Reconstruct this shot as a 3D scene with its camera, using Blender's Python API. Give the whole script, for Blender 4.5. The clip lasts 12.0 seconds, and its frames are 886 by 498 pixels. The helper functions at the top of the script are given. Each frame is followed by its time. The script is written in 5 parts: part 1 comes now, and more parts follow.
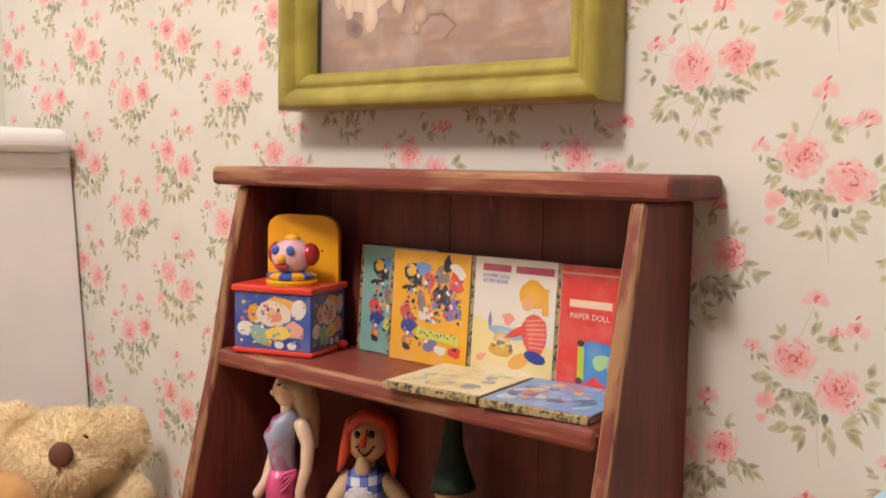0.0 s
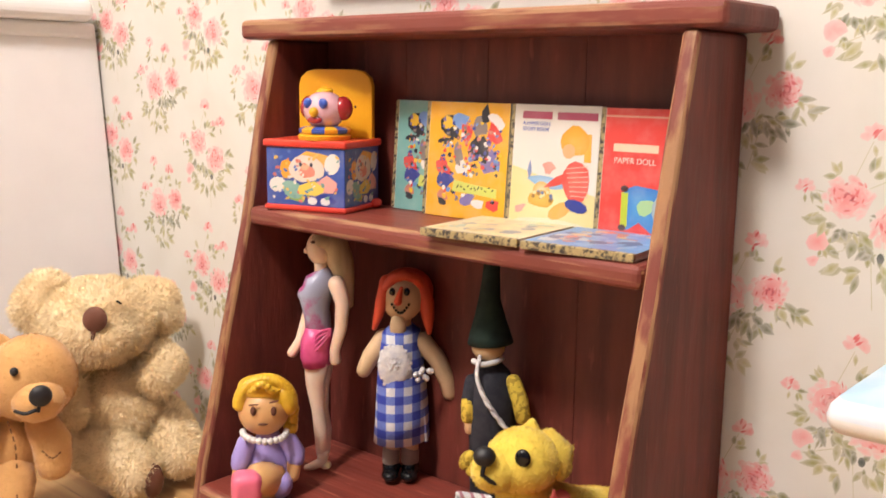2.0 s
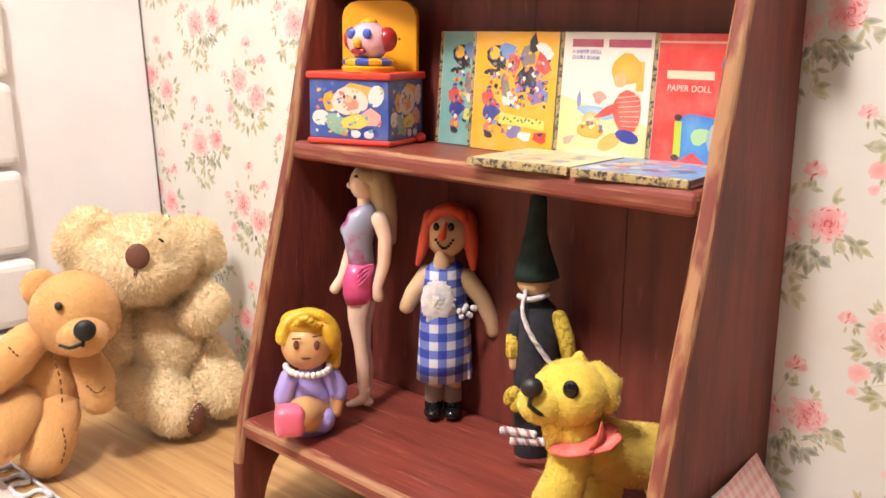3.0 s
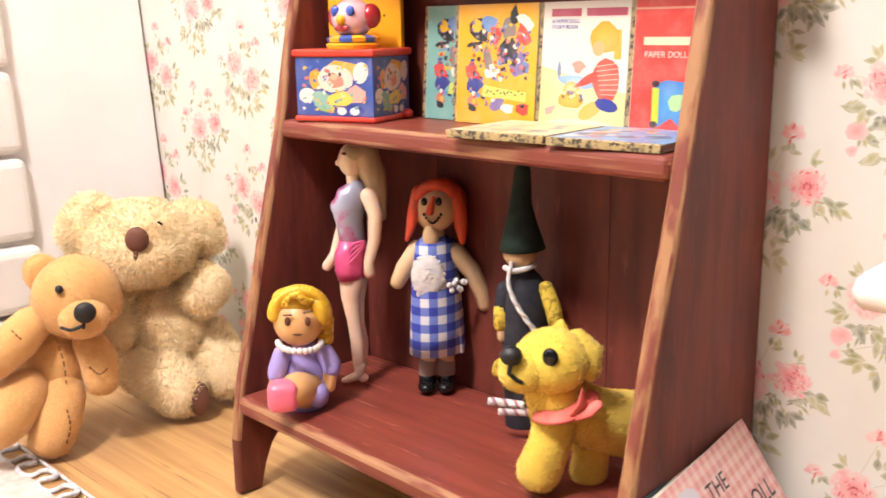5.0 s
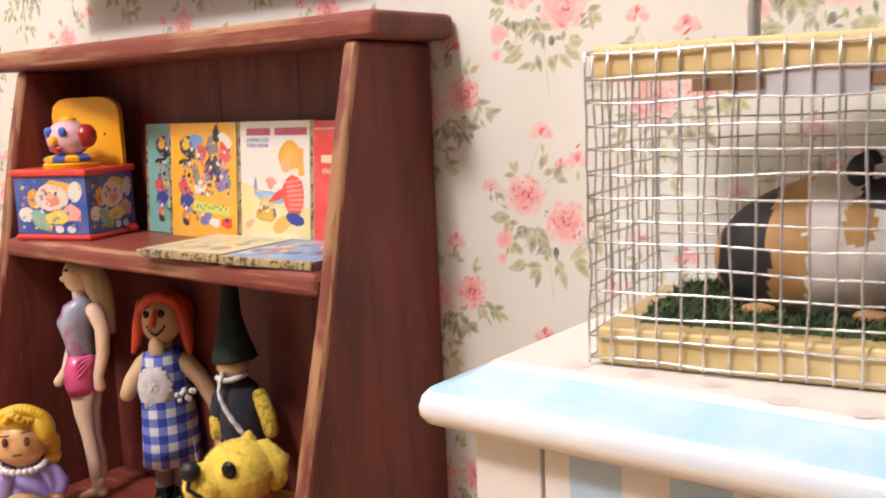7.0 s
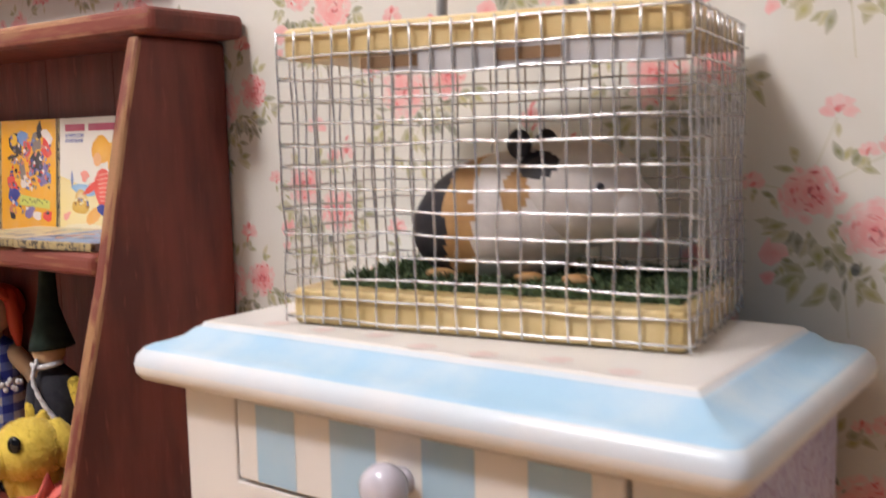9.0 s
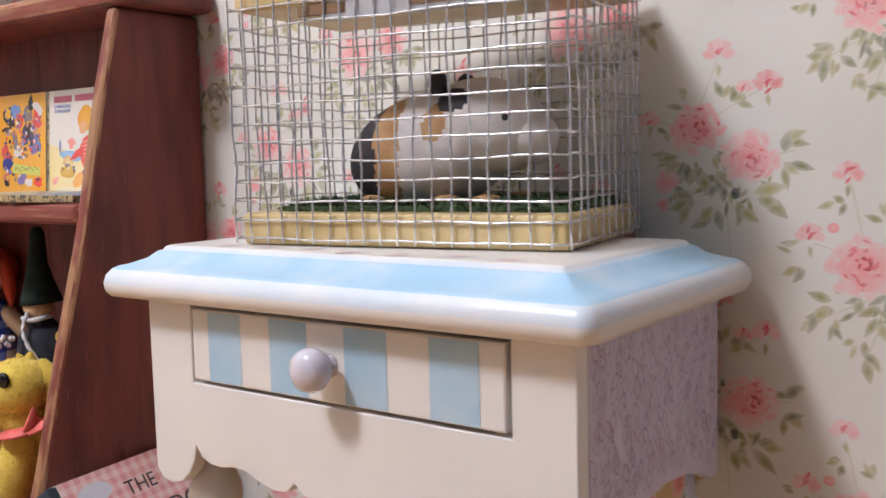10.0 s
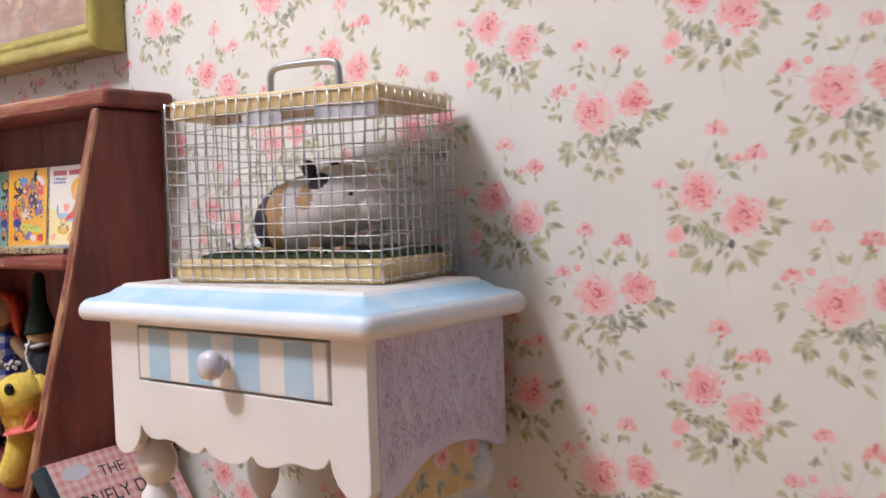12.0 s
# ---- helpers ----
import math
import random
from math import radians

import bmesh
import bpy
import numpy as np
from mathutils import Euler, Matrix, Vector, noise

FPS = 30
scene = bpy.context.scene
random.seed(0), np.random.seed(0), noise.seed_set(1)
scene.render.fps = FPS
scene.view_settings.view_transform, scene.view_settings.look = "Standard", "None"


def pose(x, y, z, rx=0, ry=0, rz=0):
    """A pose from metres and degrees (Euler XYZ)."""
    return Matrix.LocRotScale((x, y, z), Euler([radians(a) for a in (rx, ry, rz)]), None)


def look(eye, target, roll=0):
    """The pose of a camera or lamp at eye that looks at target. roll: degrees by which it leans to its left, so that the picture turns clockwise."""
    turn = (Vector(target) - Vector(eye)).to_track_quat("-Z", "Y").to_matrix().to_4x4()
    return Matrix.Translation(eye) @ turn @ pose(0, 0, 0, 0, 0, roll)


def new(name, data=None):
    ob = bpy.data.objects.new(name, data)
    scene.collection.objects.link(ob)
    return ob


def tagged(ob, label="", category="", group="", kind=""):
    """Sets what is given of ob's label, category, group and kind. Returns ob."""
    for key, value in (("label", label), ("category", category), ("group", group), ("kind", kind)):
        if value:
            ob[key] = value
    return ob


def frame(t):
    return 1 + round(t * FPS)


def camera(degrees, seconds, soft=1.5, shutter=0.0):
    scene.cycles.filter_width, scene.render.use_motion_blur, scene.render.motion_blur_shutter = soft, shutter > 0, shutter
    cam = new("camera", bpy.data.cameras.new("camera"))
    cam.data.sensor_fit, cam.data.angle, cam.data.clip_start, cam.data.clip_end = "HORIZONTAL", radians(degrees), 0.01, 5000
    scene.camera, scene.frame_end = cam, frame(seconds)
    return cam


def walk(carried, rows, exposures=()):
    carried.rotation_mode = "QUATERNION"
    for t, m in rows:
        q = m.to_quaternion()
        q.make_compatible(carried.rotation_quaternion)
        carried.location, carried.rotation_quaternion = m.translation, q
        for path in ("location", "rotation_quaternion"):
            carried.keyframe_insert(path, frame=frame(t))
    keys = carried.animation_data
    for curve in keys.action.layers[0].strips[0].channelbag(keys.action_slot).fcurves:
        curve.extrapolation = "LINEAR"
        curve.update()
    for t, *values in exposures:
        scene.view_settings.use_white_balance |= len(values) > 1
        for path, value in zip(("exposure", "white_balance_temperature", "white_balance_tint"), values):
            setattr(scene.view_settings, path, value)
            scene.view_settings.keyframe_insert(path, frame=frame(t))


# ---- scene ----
cam = camera(49.17, 12.0, soft=1.5, shutter=0.5)
PATH = [
    (0, (0.04419, -0.10758, 0.08350), (-0.01885, -0.03047, 0.07468), 0.84),
    (0.5, (0.04374, -0.10670, 0.08259), (-0.01970, -0.03032, 0.07065), 0.53),
    (1, (0.04306, -0.10582, 0.08017), (-0.02017, -0.02956, 0.06655), 0.60),
    (1.5, (0.04200, -0.10611, 0.07632), (-0.02113, -0.03003, 0.06128), 0.92),
    (2, (0.04141, -0.10666, 0.07415), (-0.02279, -0.03194, 0.05697), 0.76),
    (2.5, (0.04043, -0.10664, 0.07177), (-0.02483, -0.03327, 0.05286), 0.80),
    (3, (0.03944, -0.10658, 0.07013), (-0.02683, -0.03473, 0.04899), 0.77),
    (4.8, (0.04302, -0.10509, 0.06763), (-0.02479, -0.03489, 0.04585), -0.34),
    (5, (0.04415, -0.10358, 0.06862), (-0.02399, -0.03394, 0.04613), -0.85),
    (5.5, (0.05059, -0.09717, 0.06855), (-0.01684, -0.02645, 0.04733), -1.99),
    (6, (0.05418, -0.09398, 0.07189), (-0.00964, -0.02023, 0.04979), -2.33),
    (6.5, (0.06048, -0.09036, 0.07238), (-0.00148, -0.01421, 0.05337), -2.32),
    (8.5, (0.07875, -0.08912, 0.07621), (0.01956, -0.00917, 0.06601), -1.85),
    (9, (0.08699, -0.08250, 0.06750), (0.02846, -0.00223, 0.05608), -1.29),
    (9.5, (0.09313, -0.08467, 0.06577), (0.03413, -0.00479, 0.05409), -1.59),
    (10, (0.09952, -0.08788, 0.06022), (0.04033, -0.00784, 0.05067), -1.48),
    (10.5, (0.10633, -0.09159, 0.06307), (0.04755, -0.01128, 0.05331), -1.29),
    (11, (0.11405, -0.09908, 0.06547), (0.05478, -0.01890, 0.05781), -1.90),
    (11.5, (0.12456, -0.10303, 0.06298), (0.06449, -0.02317, 0.05910), -1.20),
    (12, (0.13741, -0.10703, 0.06144), (0.07680, -0.02761, 0.05703), -1.84),
]
walk(cam, [(t, look(eye, target, roll)) for t, eye, target, roll in PATH], [(0, -0.50, 6400, 10), (1.5, -0.12, 6350, 10), (2.5, 0.18, 6150, 10), (5.0, 0.47, 6150, 10), (6.0, 0.36, 6150, 10), (6.5, 0.14, 6100, 10), (8.5, -0.38, 6050, 10), (9.5, -0.36, 5500, 10), (10.5, -0.30, 5350, 10), (12.0, -0.24, 5350, 10)])

from mathutils import noise

U = 0.01  # the builders below work in centimetres; U turns them into metres

# ---- light ----
world = bpy.data.worlds.new("room_light")
scene.world = world
world.use_nodes = True
world.node_tree.nodes["Background"].inputs[0].default_value = (0.70, 0.825, 1.18, 1)
world.node_tree.nodes["Background"].inputs[1].default_value = 0.105


def lamp(name, at, size, watts, colour):
    data = bpy.data.lights.new(name, "POINT")
    data.shadow_soft_size, data.energy, data.color = size, watts, colour
    ob = new(name, data)
    ob.location = at
    return ob


# one small warm bulb under the ceiling of the doll's room, in front of the wall
lamp("ceiling_bulb", (-0.028, -0.188, 0.283), 0.020, 2.60, (1.0, 0.89, 0.815))


# ---- materials ----
def mat(name, colour, rough=0.6, metal=0.0, second=None, scale=300.0, amount=1.0, bump=0.0, bump_scale=900.0, coat=0.0, ramp=(0.4, 0.65), stretch=(1, 1, 1), sheen=0.0, sss=0.0, scratch=None):
    """A node material: base colour mixed with a second one by noise, and fine relief."""
    m = bpy.data.materials.new(name)
    m.use_nodes = True
    nt = m.node_tree
    b = nt.nodes["Principled BSDF"]
    b.inputs["Roughness"].default_value = rough
    b.inputs["Metallic"].default_value = metal
    b.inputs["Coat Weight"].default_value = coat
    b.inputs["Coat Roughness"].default_value = 0.15
    b.inputs["Sheen Weight"].default_value = sheen
    if sss:
        b.inputs["Subsurface Weight"].default_value = sss
        b.inputs["Subsurface Radius"].default_value = (0.6, 0.35, 0.2)
        b.inputs["Subsurface Scale"].default_value = 0.001
    tc = nt.nodes.new("ShaderNodeTexCoord")
    mp = nt.nodes.new("ShaderNodeMapping")
    mp.inputs["Scale"].default_value = stretch
    nt.links.new(tc.outputs["Object"], mp.inputs[0])
    second = second or tuple(c * 0.86 for c in colour)
    nz = nt.nodes.new("ShaderNodeTexNoise")
    nz.inputs["Scale"].default_value, nz.inputs["Detail"].default_value = scale, 6
    nt.links.new(mp.outputs[0], nz.inputs["Vector"])
    cr = nt.nodes.new("ShaderNodeValToRGB")
    cr.color_ramp.elements[0].position, cr.color_ramp.elements[1].position = ramp
    cr.color_ramp.elements[0].color = (*colour, 1)
    cr.color_ramp.elements[1].color = (*[c + (d - c) * amount for c, d in zip(colour, second)], 1)
    nt.links.new(nz.outputs["Fac"], cr.inputs[0])
    colour_out = cr.outputs[0]
    if scratch:  # thin rubbed lines along the grain, down to a paler coat
        n3 = nt.nodes.new("ShaderNodeTexNoise")
        n3.inputs["Scale"].default_value, n3.inputs["Detail"].default_value = scale * 2.6, 3
        off = nt.nodes.new("ShaderNodeMapping")
        off.inputs["Location"].default_value = (3.1, 7.7, 1.3)
        nt.links.new(mp.outputs[0], off.inputs[0])
        nt.links.new(off.outputs[0], n3.inputs["Vector"])
        c3 = nt.nodes.new("ShaderNodeValToRGB")
        c3.color_ramp.elements[0].position, c3.color_ramp.elements[1].position = 0.63, 0.70
        nt.links.new(n3.outputs["Fac"], c3.inputs[0])
        mx = nt.nodes.new("ShaderNodeMix")
        mx.data_type = "RGBA"
        nt.links.new(c3.outputs[0], mx.inputs["Factor"])
        nt.links.new(colour_out, mx.inputs[6])
        mx.inputs[7].default_value = (*scratch, 1)
        colour_out = mx.outputs[2]
    nt.links.new(colour_out, b.inputs["Base Color"])
    if bump:
        n2 = nt.nodes.new("ShaderNodeTexNoise")
        n2.inputs["Scale"].default_value, n2.inputs["Detail"].default_value = bump_scale, 4
        nt.links.new(mp.outputs[0], n2.inputs["Vector"])
        bp = nt.nodes.new("ShaderNodeBump")
        bp.inputs["Strength"].default_value, bp.inputs["Distance"].default_value = bump, 0.0003
        nt.links.new(n2.outputs["Fac"], bp.inputs["Height"])
        nt.links.new(bp.outputs[0], b.inputs["Normal"])
    return m


paper = mat("wallpaper_ground", (0.75, 0.735, 0.67), 0.65, second=(0.71, 0.69, 0.615), scale=90, bump=0.05, bump_scale=2500)
oxblood = mat("oxblood_paint", (0.175, 0.036, 0.023), 0.58, second=(0.105, 0.021, 0.014), scale=330, bump=0.4, bump_scale=1000, stretch=(1, 1, 0.2), scratch=(0.20, 0.046, 0.031))
shelf_paint = mat("worn_shelf_paint", (0.25, 0.055, 0.037), 0.38, second=(0.17, 0.036, 0.024), scale=420, bump=0.45, bump_scale=1100, stretch=(0.10, 1, 1), scratch=(0.42, 0.15, 0.10))
white_paint = mat("white_gloss_paint", (0.80, 0.78, 0.75), 0.28, second=(0.75, 0.73, 0.70), scale=60, bump=0.04, bump_scale=500)
mantel_paint = mat("matt_white_paint", (0.86, 0.84, 0.83), 0.5, second=(0.82, 0.80, 0.79), scale=60, bump=0.04, bump_scale=500)
blue_paint = mat("pale_blue_paint", (0.40, 0.62, 0.80), 0.36, second=(0.62, 0.74, 0.82), scale=150, ramp=(0.42, 0.75), bump=0.05, bump_scale=700)
blue_white = mat("blue_tinted_white_paint", (0.66, 0.74, 0.81), 0.3, second=(0.74, 0.77, 0.80), scale=150, bump=0.04, bump_scale=600)
# near-black that stands in for the shade in the drawer gap
gap_shade = mat("drawer_gap_shade", (0.03, 0.025, 0.025), 0.8)
floor_wood = mat("oak_floor", (0.55, 0.34, 0.14), 0.5, second=(0.40, 0.22, 0.08), scale=420, bump=0.3, bump_scale=900, stretch=(0.05, 1.2, 1), scratch=(0.30, 0.16, 0.06))
gold = mat("gilt_frame_paint", (0.38, 0.32, 0.06), 0.3, second=(0.27, 0.22, 0.04), scale=170, bump=0.3, bump_scale=700)
cream = mat("cream_card", (0.70, 0.55, 0.27), 0.4, second=(0.60, 0.45, 0.19), scale=260, bump=0.1)
steel = mat("galvanised_wire", (0.84, 0.84, 0.84), 0.26, metal=0.75, second=(0.60, 0.60, 0.61), scale=300)
dull_wire = mat("grey_handle_wire", (0.42, 0.42, 0.43), 0.4, metal=0.8)
grass = mat("green_flock", (0.085, 0.13, 0.05), 0.9, second=(0.04, 0.065, 0.03), scale=700, bump=0.6, bump_scale=1500)
teddy_pale = mat("pale_plush", (0.95, 0.80, 0.52), 0.9, second=(0.92, 0.73, 0.43), scale=160, sheen=0.4)
teddy_brown = mat("honey_felt", (0.72, 0.41, 0.15), 0.9, second=(0.67, 0.37, 0.125), scale=300, bump=0.5, bump_scale=1500, sheen=0.3)
nose_brown = mat("brown_nose_thread", (0.16, 0.06, 0.035), 0.7, bump=0.4)
black_thread = mat("black_thread", (0.012, 0.012, 0.014), 0.5, bump=0.4)
black_gloss = mat("black_bead", (0.008, 0.008, 0.009), 0.12)
yellow_plush = mat("yellow_plush", (0.80, 0.61, 0.085), 0.9, second=(0.73, 0.54, 0.065), scale=400, bump=0.5, bump_scale=1600, sheen=0.3)
coral = mat("coral_ribbon", (0.78, 0.17, 0.13), 0.55, second=(0.66, 0.12, 0.10), scale=400)
skin_pale = mat("pale_plastic_skin", (0.87, 0.67, 0.52), 0.4, sss=0.25, second=(0.80, 0.58, 0.43), scale=120)
skin_tan = mat("tan_plastic_skin", (0.72, 0.42, 0.18), 0.35, sss=0.15, second=(0.68, 0.38, 0.15), scale=120)
skin_wax = mat("cream_felt_skin", (0.66, 0.47, 0.28), 0.6, second=(0.58, 0.40, 0.22), scale=250)
hair_yellow = mat("yellow_moulded_hair", (0.78, 0.50, 0.035), 0.32, second=(0.66, 0.38, 0.02), scale=350, bump=0.4, bump_scale=500)
hair_blond = mat("blond_hair", (0.55, 0.46, 0.30), 0.45, second=(0.38, 0.30, 0.18), scale=600, stretch=(1, 1, 0.15), bump=0.4)
hair_red = mat("orange_red_hair", (0.66, 0.085, 0.030), 0.5, second=(0.52, 0.05, 0.02), scale=500, stretch=(1, 1, 0.15), bump=0.4)
lilac = mat("lilac_plastic", (0.40, 0.33, 0.72), 0.3, coat=0.3, second=(0.36, 0.30, 0.66), scale=100)
pink_plastic = mat("pink_plastic", (0.85, 0.17, 0.28), 0.3, coat=0.3)
pink_skirt = mat("pink_skirt", (0.78, 0.13, 0.31), 0.35, coat=0.3, second=(0.62, 0.06, 0.22), scale=300)
silver_top = mat("silver_violet_top", (0.36, 0.38, 0.50), 0.3, second=(0.40, 0.07, 0.22), scale=260, ramp=(0.5, 0.6), coat=0.4)
pearl = mat("white_pearl", (0.80, 0.78, 0.76), 0.3)
white_cloth = mat("white_lace", (0.78, 0.76, 0.74), 0.8, second=(0.62, 0.62, 0.66), scale=900, bump=0.8, bump_scale=1600)
dark_cloth = mat("navy_black_cloth", (0.018, 0.019, 0.030), 0.85, second=(0.03, 0.03, 0.04), scale=900, bump=0.5)
hat_felt = mat("dark_green_felt", (0.016, 0.035, 0.026), 0.95, second=(0.01, 0.024, 0.018), scale=500, bump=0.4)
red_plastic = mat("red_plastic", (0.72, 0.055, 0.030), 0.35, coat=0.2)
yellow_card = mat("yellow_plastic", (0.86, 0.44, 0.015), 0.4, second=(0.80, 0.38, 0.01), scale=120)
clown_pink = mat("clown_pink", (0.78, 0.46, 0.50), 0.2, coat=0.6)
clown_hair = mat("clown_hair_red", (0.42, 0.025, 0.03), 0.25, coat=0.5)
toy_blue = mat("toy_blue", (0.05, 0.11, 0.50), 0.3, coat=0.3)
page_edge = mat("paper_edges", (0.74, 0.70, 0.62), 0.8, second=(0.60, 0.56, 0.48), scale=900, stretch=(0.1, 1, 1))
spine_gold = mat("gilt_foil_spine", (0.42, 0.33, 0.16), 0.4, second=(0.05, 0.045, 0.04), scale=1900, ramp=(0.46, 0.60))
dark_board = mat("dark_teal_board", (0.02, 0.04, 0.055), 0.6)
worn_up = mat("worn_edge_paint", (0.34, 0.175, 0.08), 0.55, second=(0.18, 0.042, 0.028), scale=520, ramp=(0.42, 0.57), bump=0.4, bump_scale=700, stretch=(1, 1, 0.16))
worn_along = mat("worn_shelf_edge_paint", (0.30, 0.14, 0.07), 0.55, second=(0.20, 0.045, 0.03), scale=420, ramp=(0.32, 0.46), bump=0.4, bump_scale=700, stretch=(0.16, 1, 1))
rubbed_up = mat("rubbed_arris_upright", (0.36, 0.19, 0.09), 0.6, second=(0.18, 0.042, 0.028), scale=560, ramp=(0.47, 0.60), bump=0.5, bump_scale=900, stretch=(1, 1, 0.12))
rubbed_along = mat("rubbed_arris", (0.35, 0.18, 0.09), 0.6, second=(0.20, 0.045, 0.03), scale=520, ramp=(0.44, 0.54), bump=0.5, bump_scale=900, stretch=(0.12, 1, 1))
bare_wood = mat("bare_wood_wear", (0.34, 0.17, 0.075), 0.6, second=(0.20, 0.065, 0.04), scale=500, bump=0.3)
rug_cloth = mat("rug_weave", (0.66, 0.60, 0.54), 0.9, second=(0.55, 0.45, 0.42), scale=500, bump=0.6, bump_scale=1500)
braid = mat("silver_white_braid", (0.76, 0.77, 0.81), 0.5, second=(0.50, 0.51, 0.56), scale=900, bump=0.5)
pig_white = mat("pig_grey_white", (0.74, 0.70, 0.67), 0.6, second=(0.62, 0.58, 0.56), scale=300, bump=0.3)
pig_tan = mat("pig_tan", (0.50, 0.30, 0.12), 0.6, second=(0.38, 0.20, 0.07), scale=300, bump=0.3)
pig_black = mat("pig_black", (0.015, 0.014, 0.022), 0.55, bump=0.3)


def ink(name, rough, coat=0.0, grain=0.12, scale=350.0):
    """Printed paper: the tint of each printed shape, broken up by grain."""
    m = bpy.data.materials.new(name)
    m.use_nodes = True
    nt = m.node_tree
    b = nt.nodes["Principled BSDF"]
    b.inputs["Roughness"].default_value, b.inputs["Coat Weight"].default_value = rough, coat
    at = nt.nodes.new("ShaderNodeAttribute")
    at.attribute_name = "tint"
    nz = nt.nodes.new("ShaderNodeTexNoise")
    nz.inputs["Scale"].default_value, nz.inputs["Detail"].default_value = scale, 5
    tc = nt.nodes.new("ShaderNodeTexCoord")
    nt.links.new(tc.outputs["Object"], nz.inputs["Vector"])
    mx = nt.nodes.new("ShaderNodeMix")
    mx.data_type, mx.blend_type = "RGBA", "MIX"
    mr = nt.nodes.new("ShaderNodeMapRange")
    mr.inputs["From Min"].default_value, mr.inputs["From Max"].default_value = 0.45, 0.75
    mr.inputs["To Max"].default_value = grain * 3
    nt.links.new(nz.outputs["Fac"], mr.inputs["Value"])
    nt.links.new(mr.outputs[0], mx.inputs["Factor"])
    nt.links.new(at.outputs["Color"], mx.inputs[6])
    mx.inputs[7].default_value = (0.78, 0.74, 0.68, 1)
    nt.links.new(mx.outputs[2], b.inputs["Base Color"])
    return m


wall_ink = ink("wallpaper_print", 0.6, grain=0.15, scale=650)
book_ink = ink("glossy_print", 0.35, coat=0.15, grain=0.05)
paint_ink = ink("faded_print", 0.5, grain=0.10, scale=160)


# ---- builders ----
def thing(name, at, label, category, group="", turn=0.0):
    """An Empty at the base of a thing; at in centimetres."""
    ob = new(name)
    ob.empty_display_size = 0.005
    ob.matrix_world = pose(at[0] * U, at[1] * U, at[2] * U, 0, 0, turn)
    return tagged(ob, label, category, group)


def part(name, bm, material, parent, label="", smooth=False):
    """One mesh object from a bmesh in centimetres (local to its thing); the bmesh is freed."""
    bmesh.ops.scale(bm, vec=(U, U, U), verts=bm.verts)
    me = bpy.data.meshes.new(name)
    bm.to_mesh(me)
    bm.free()
    for m in material if isinstance(material, (list, tuple)) else [material]:
        me.materials.append(m)
    if smooth:
        me.shade_smooth()
    ob = new(name, me)
    if parent:
        ob.parent = parent
    if label:
        ob["label"] = label
    return ob


def box(bm, lo, hi, bevel=0.0, seg=2, mi=0):
    """A box from corner lo to corner hi, its edges rounded."""
    r = bmesh.ops.create_cube(bm, size=1)
    vs = r["verts"]
    for v in vs:
        v.co = Vector([lo[i] + (v.co[i] + 0.5) * (hi[i] - lo[i]) for i in range(3)])
    fs = {f for v in vs for f in v.link_faces}
    if bevel:
        es = list({e for v in vs for e in v.link_edges})
        r = bmesh.ops.bevel(bm, geom=es, offset=bevel, segments=seg, profile=0.5, affect="EDGES")
        fs = {f for v in r["verts"] for f in v.link_faces} | {f for f in fs if f.is_valid}
    for f in fs:
        f.material_index = mi
    return fs


def prism(bm, outline, a, b, axis="x", bevel=0.0, seg=2, mi=0):
    """A plate with the outline given, from a to b along the axis."""
    def put(p, h):
        return {"x": (h, p[0], p[1]), "y": (p[0], h, p[1]), "z": (p[0], p[1], h)}[axis]
    va = [bm.verts.new(put(p, a)) for p in outline]
    vb = [bm.verts.new(put(p, b)) for p in outline]
    fs = [bm.faces.new(va), bm.faces.new(vb[::-1])]
    n = len(outline)
    for i in range(n):
        fs.append(bm.faces.new((va[i], vb[i], vb[(i + 1) % n], va[(i + 1) % n])))
    for f in fs:
        f.material_index = mi
    bmesh.ops.recalc_face_normals(bm, faces=fs)
    if bevel:
        es = [e for e in {e for f in fs for e in f.edges} if e.calc_face_angle(0) > 0.35]
        bmesh.ops.bevel(bm, geom=es, offset=bevel, segments=seg, profile=0.5, affect="EDGES")


def one(fn, *a, **k):
    """A new bmesh with one shape in it."""
    bm = bmesh.new()
    fn(bm, *a, **k)
    return bm


def blob(bm, c, r, turn=(0, 0, 0), mi=0, u=16, v=10, power=1.0):
    """An ellipsoid with centre c, radii r and turn in degrees."""
    n = len(bm.verts)
    r = (r, r, r) if isinstance(r, (int, float)) else r
    m = Matrix.LocRotScale(Vector(c), Euler([radians(a) for a in turn]), Vector(r))
    out = bmesh.ops.create_uvsphere(bm, u_segments=u, v_segments=v, radius=1, matrix=m)
    for f in {f for w in out["verts"] for f in w.link_faces}:
        f.material_index = mi
    return out["verts"]


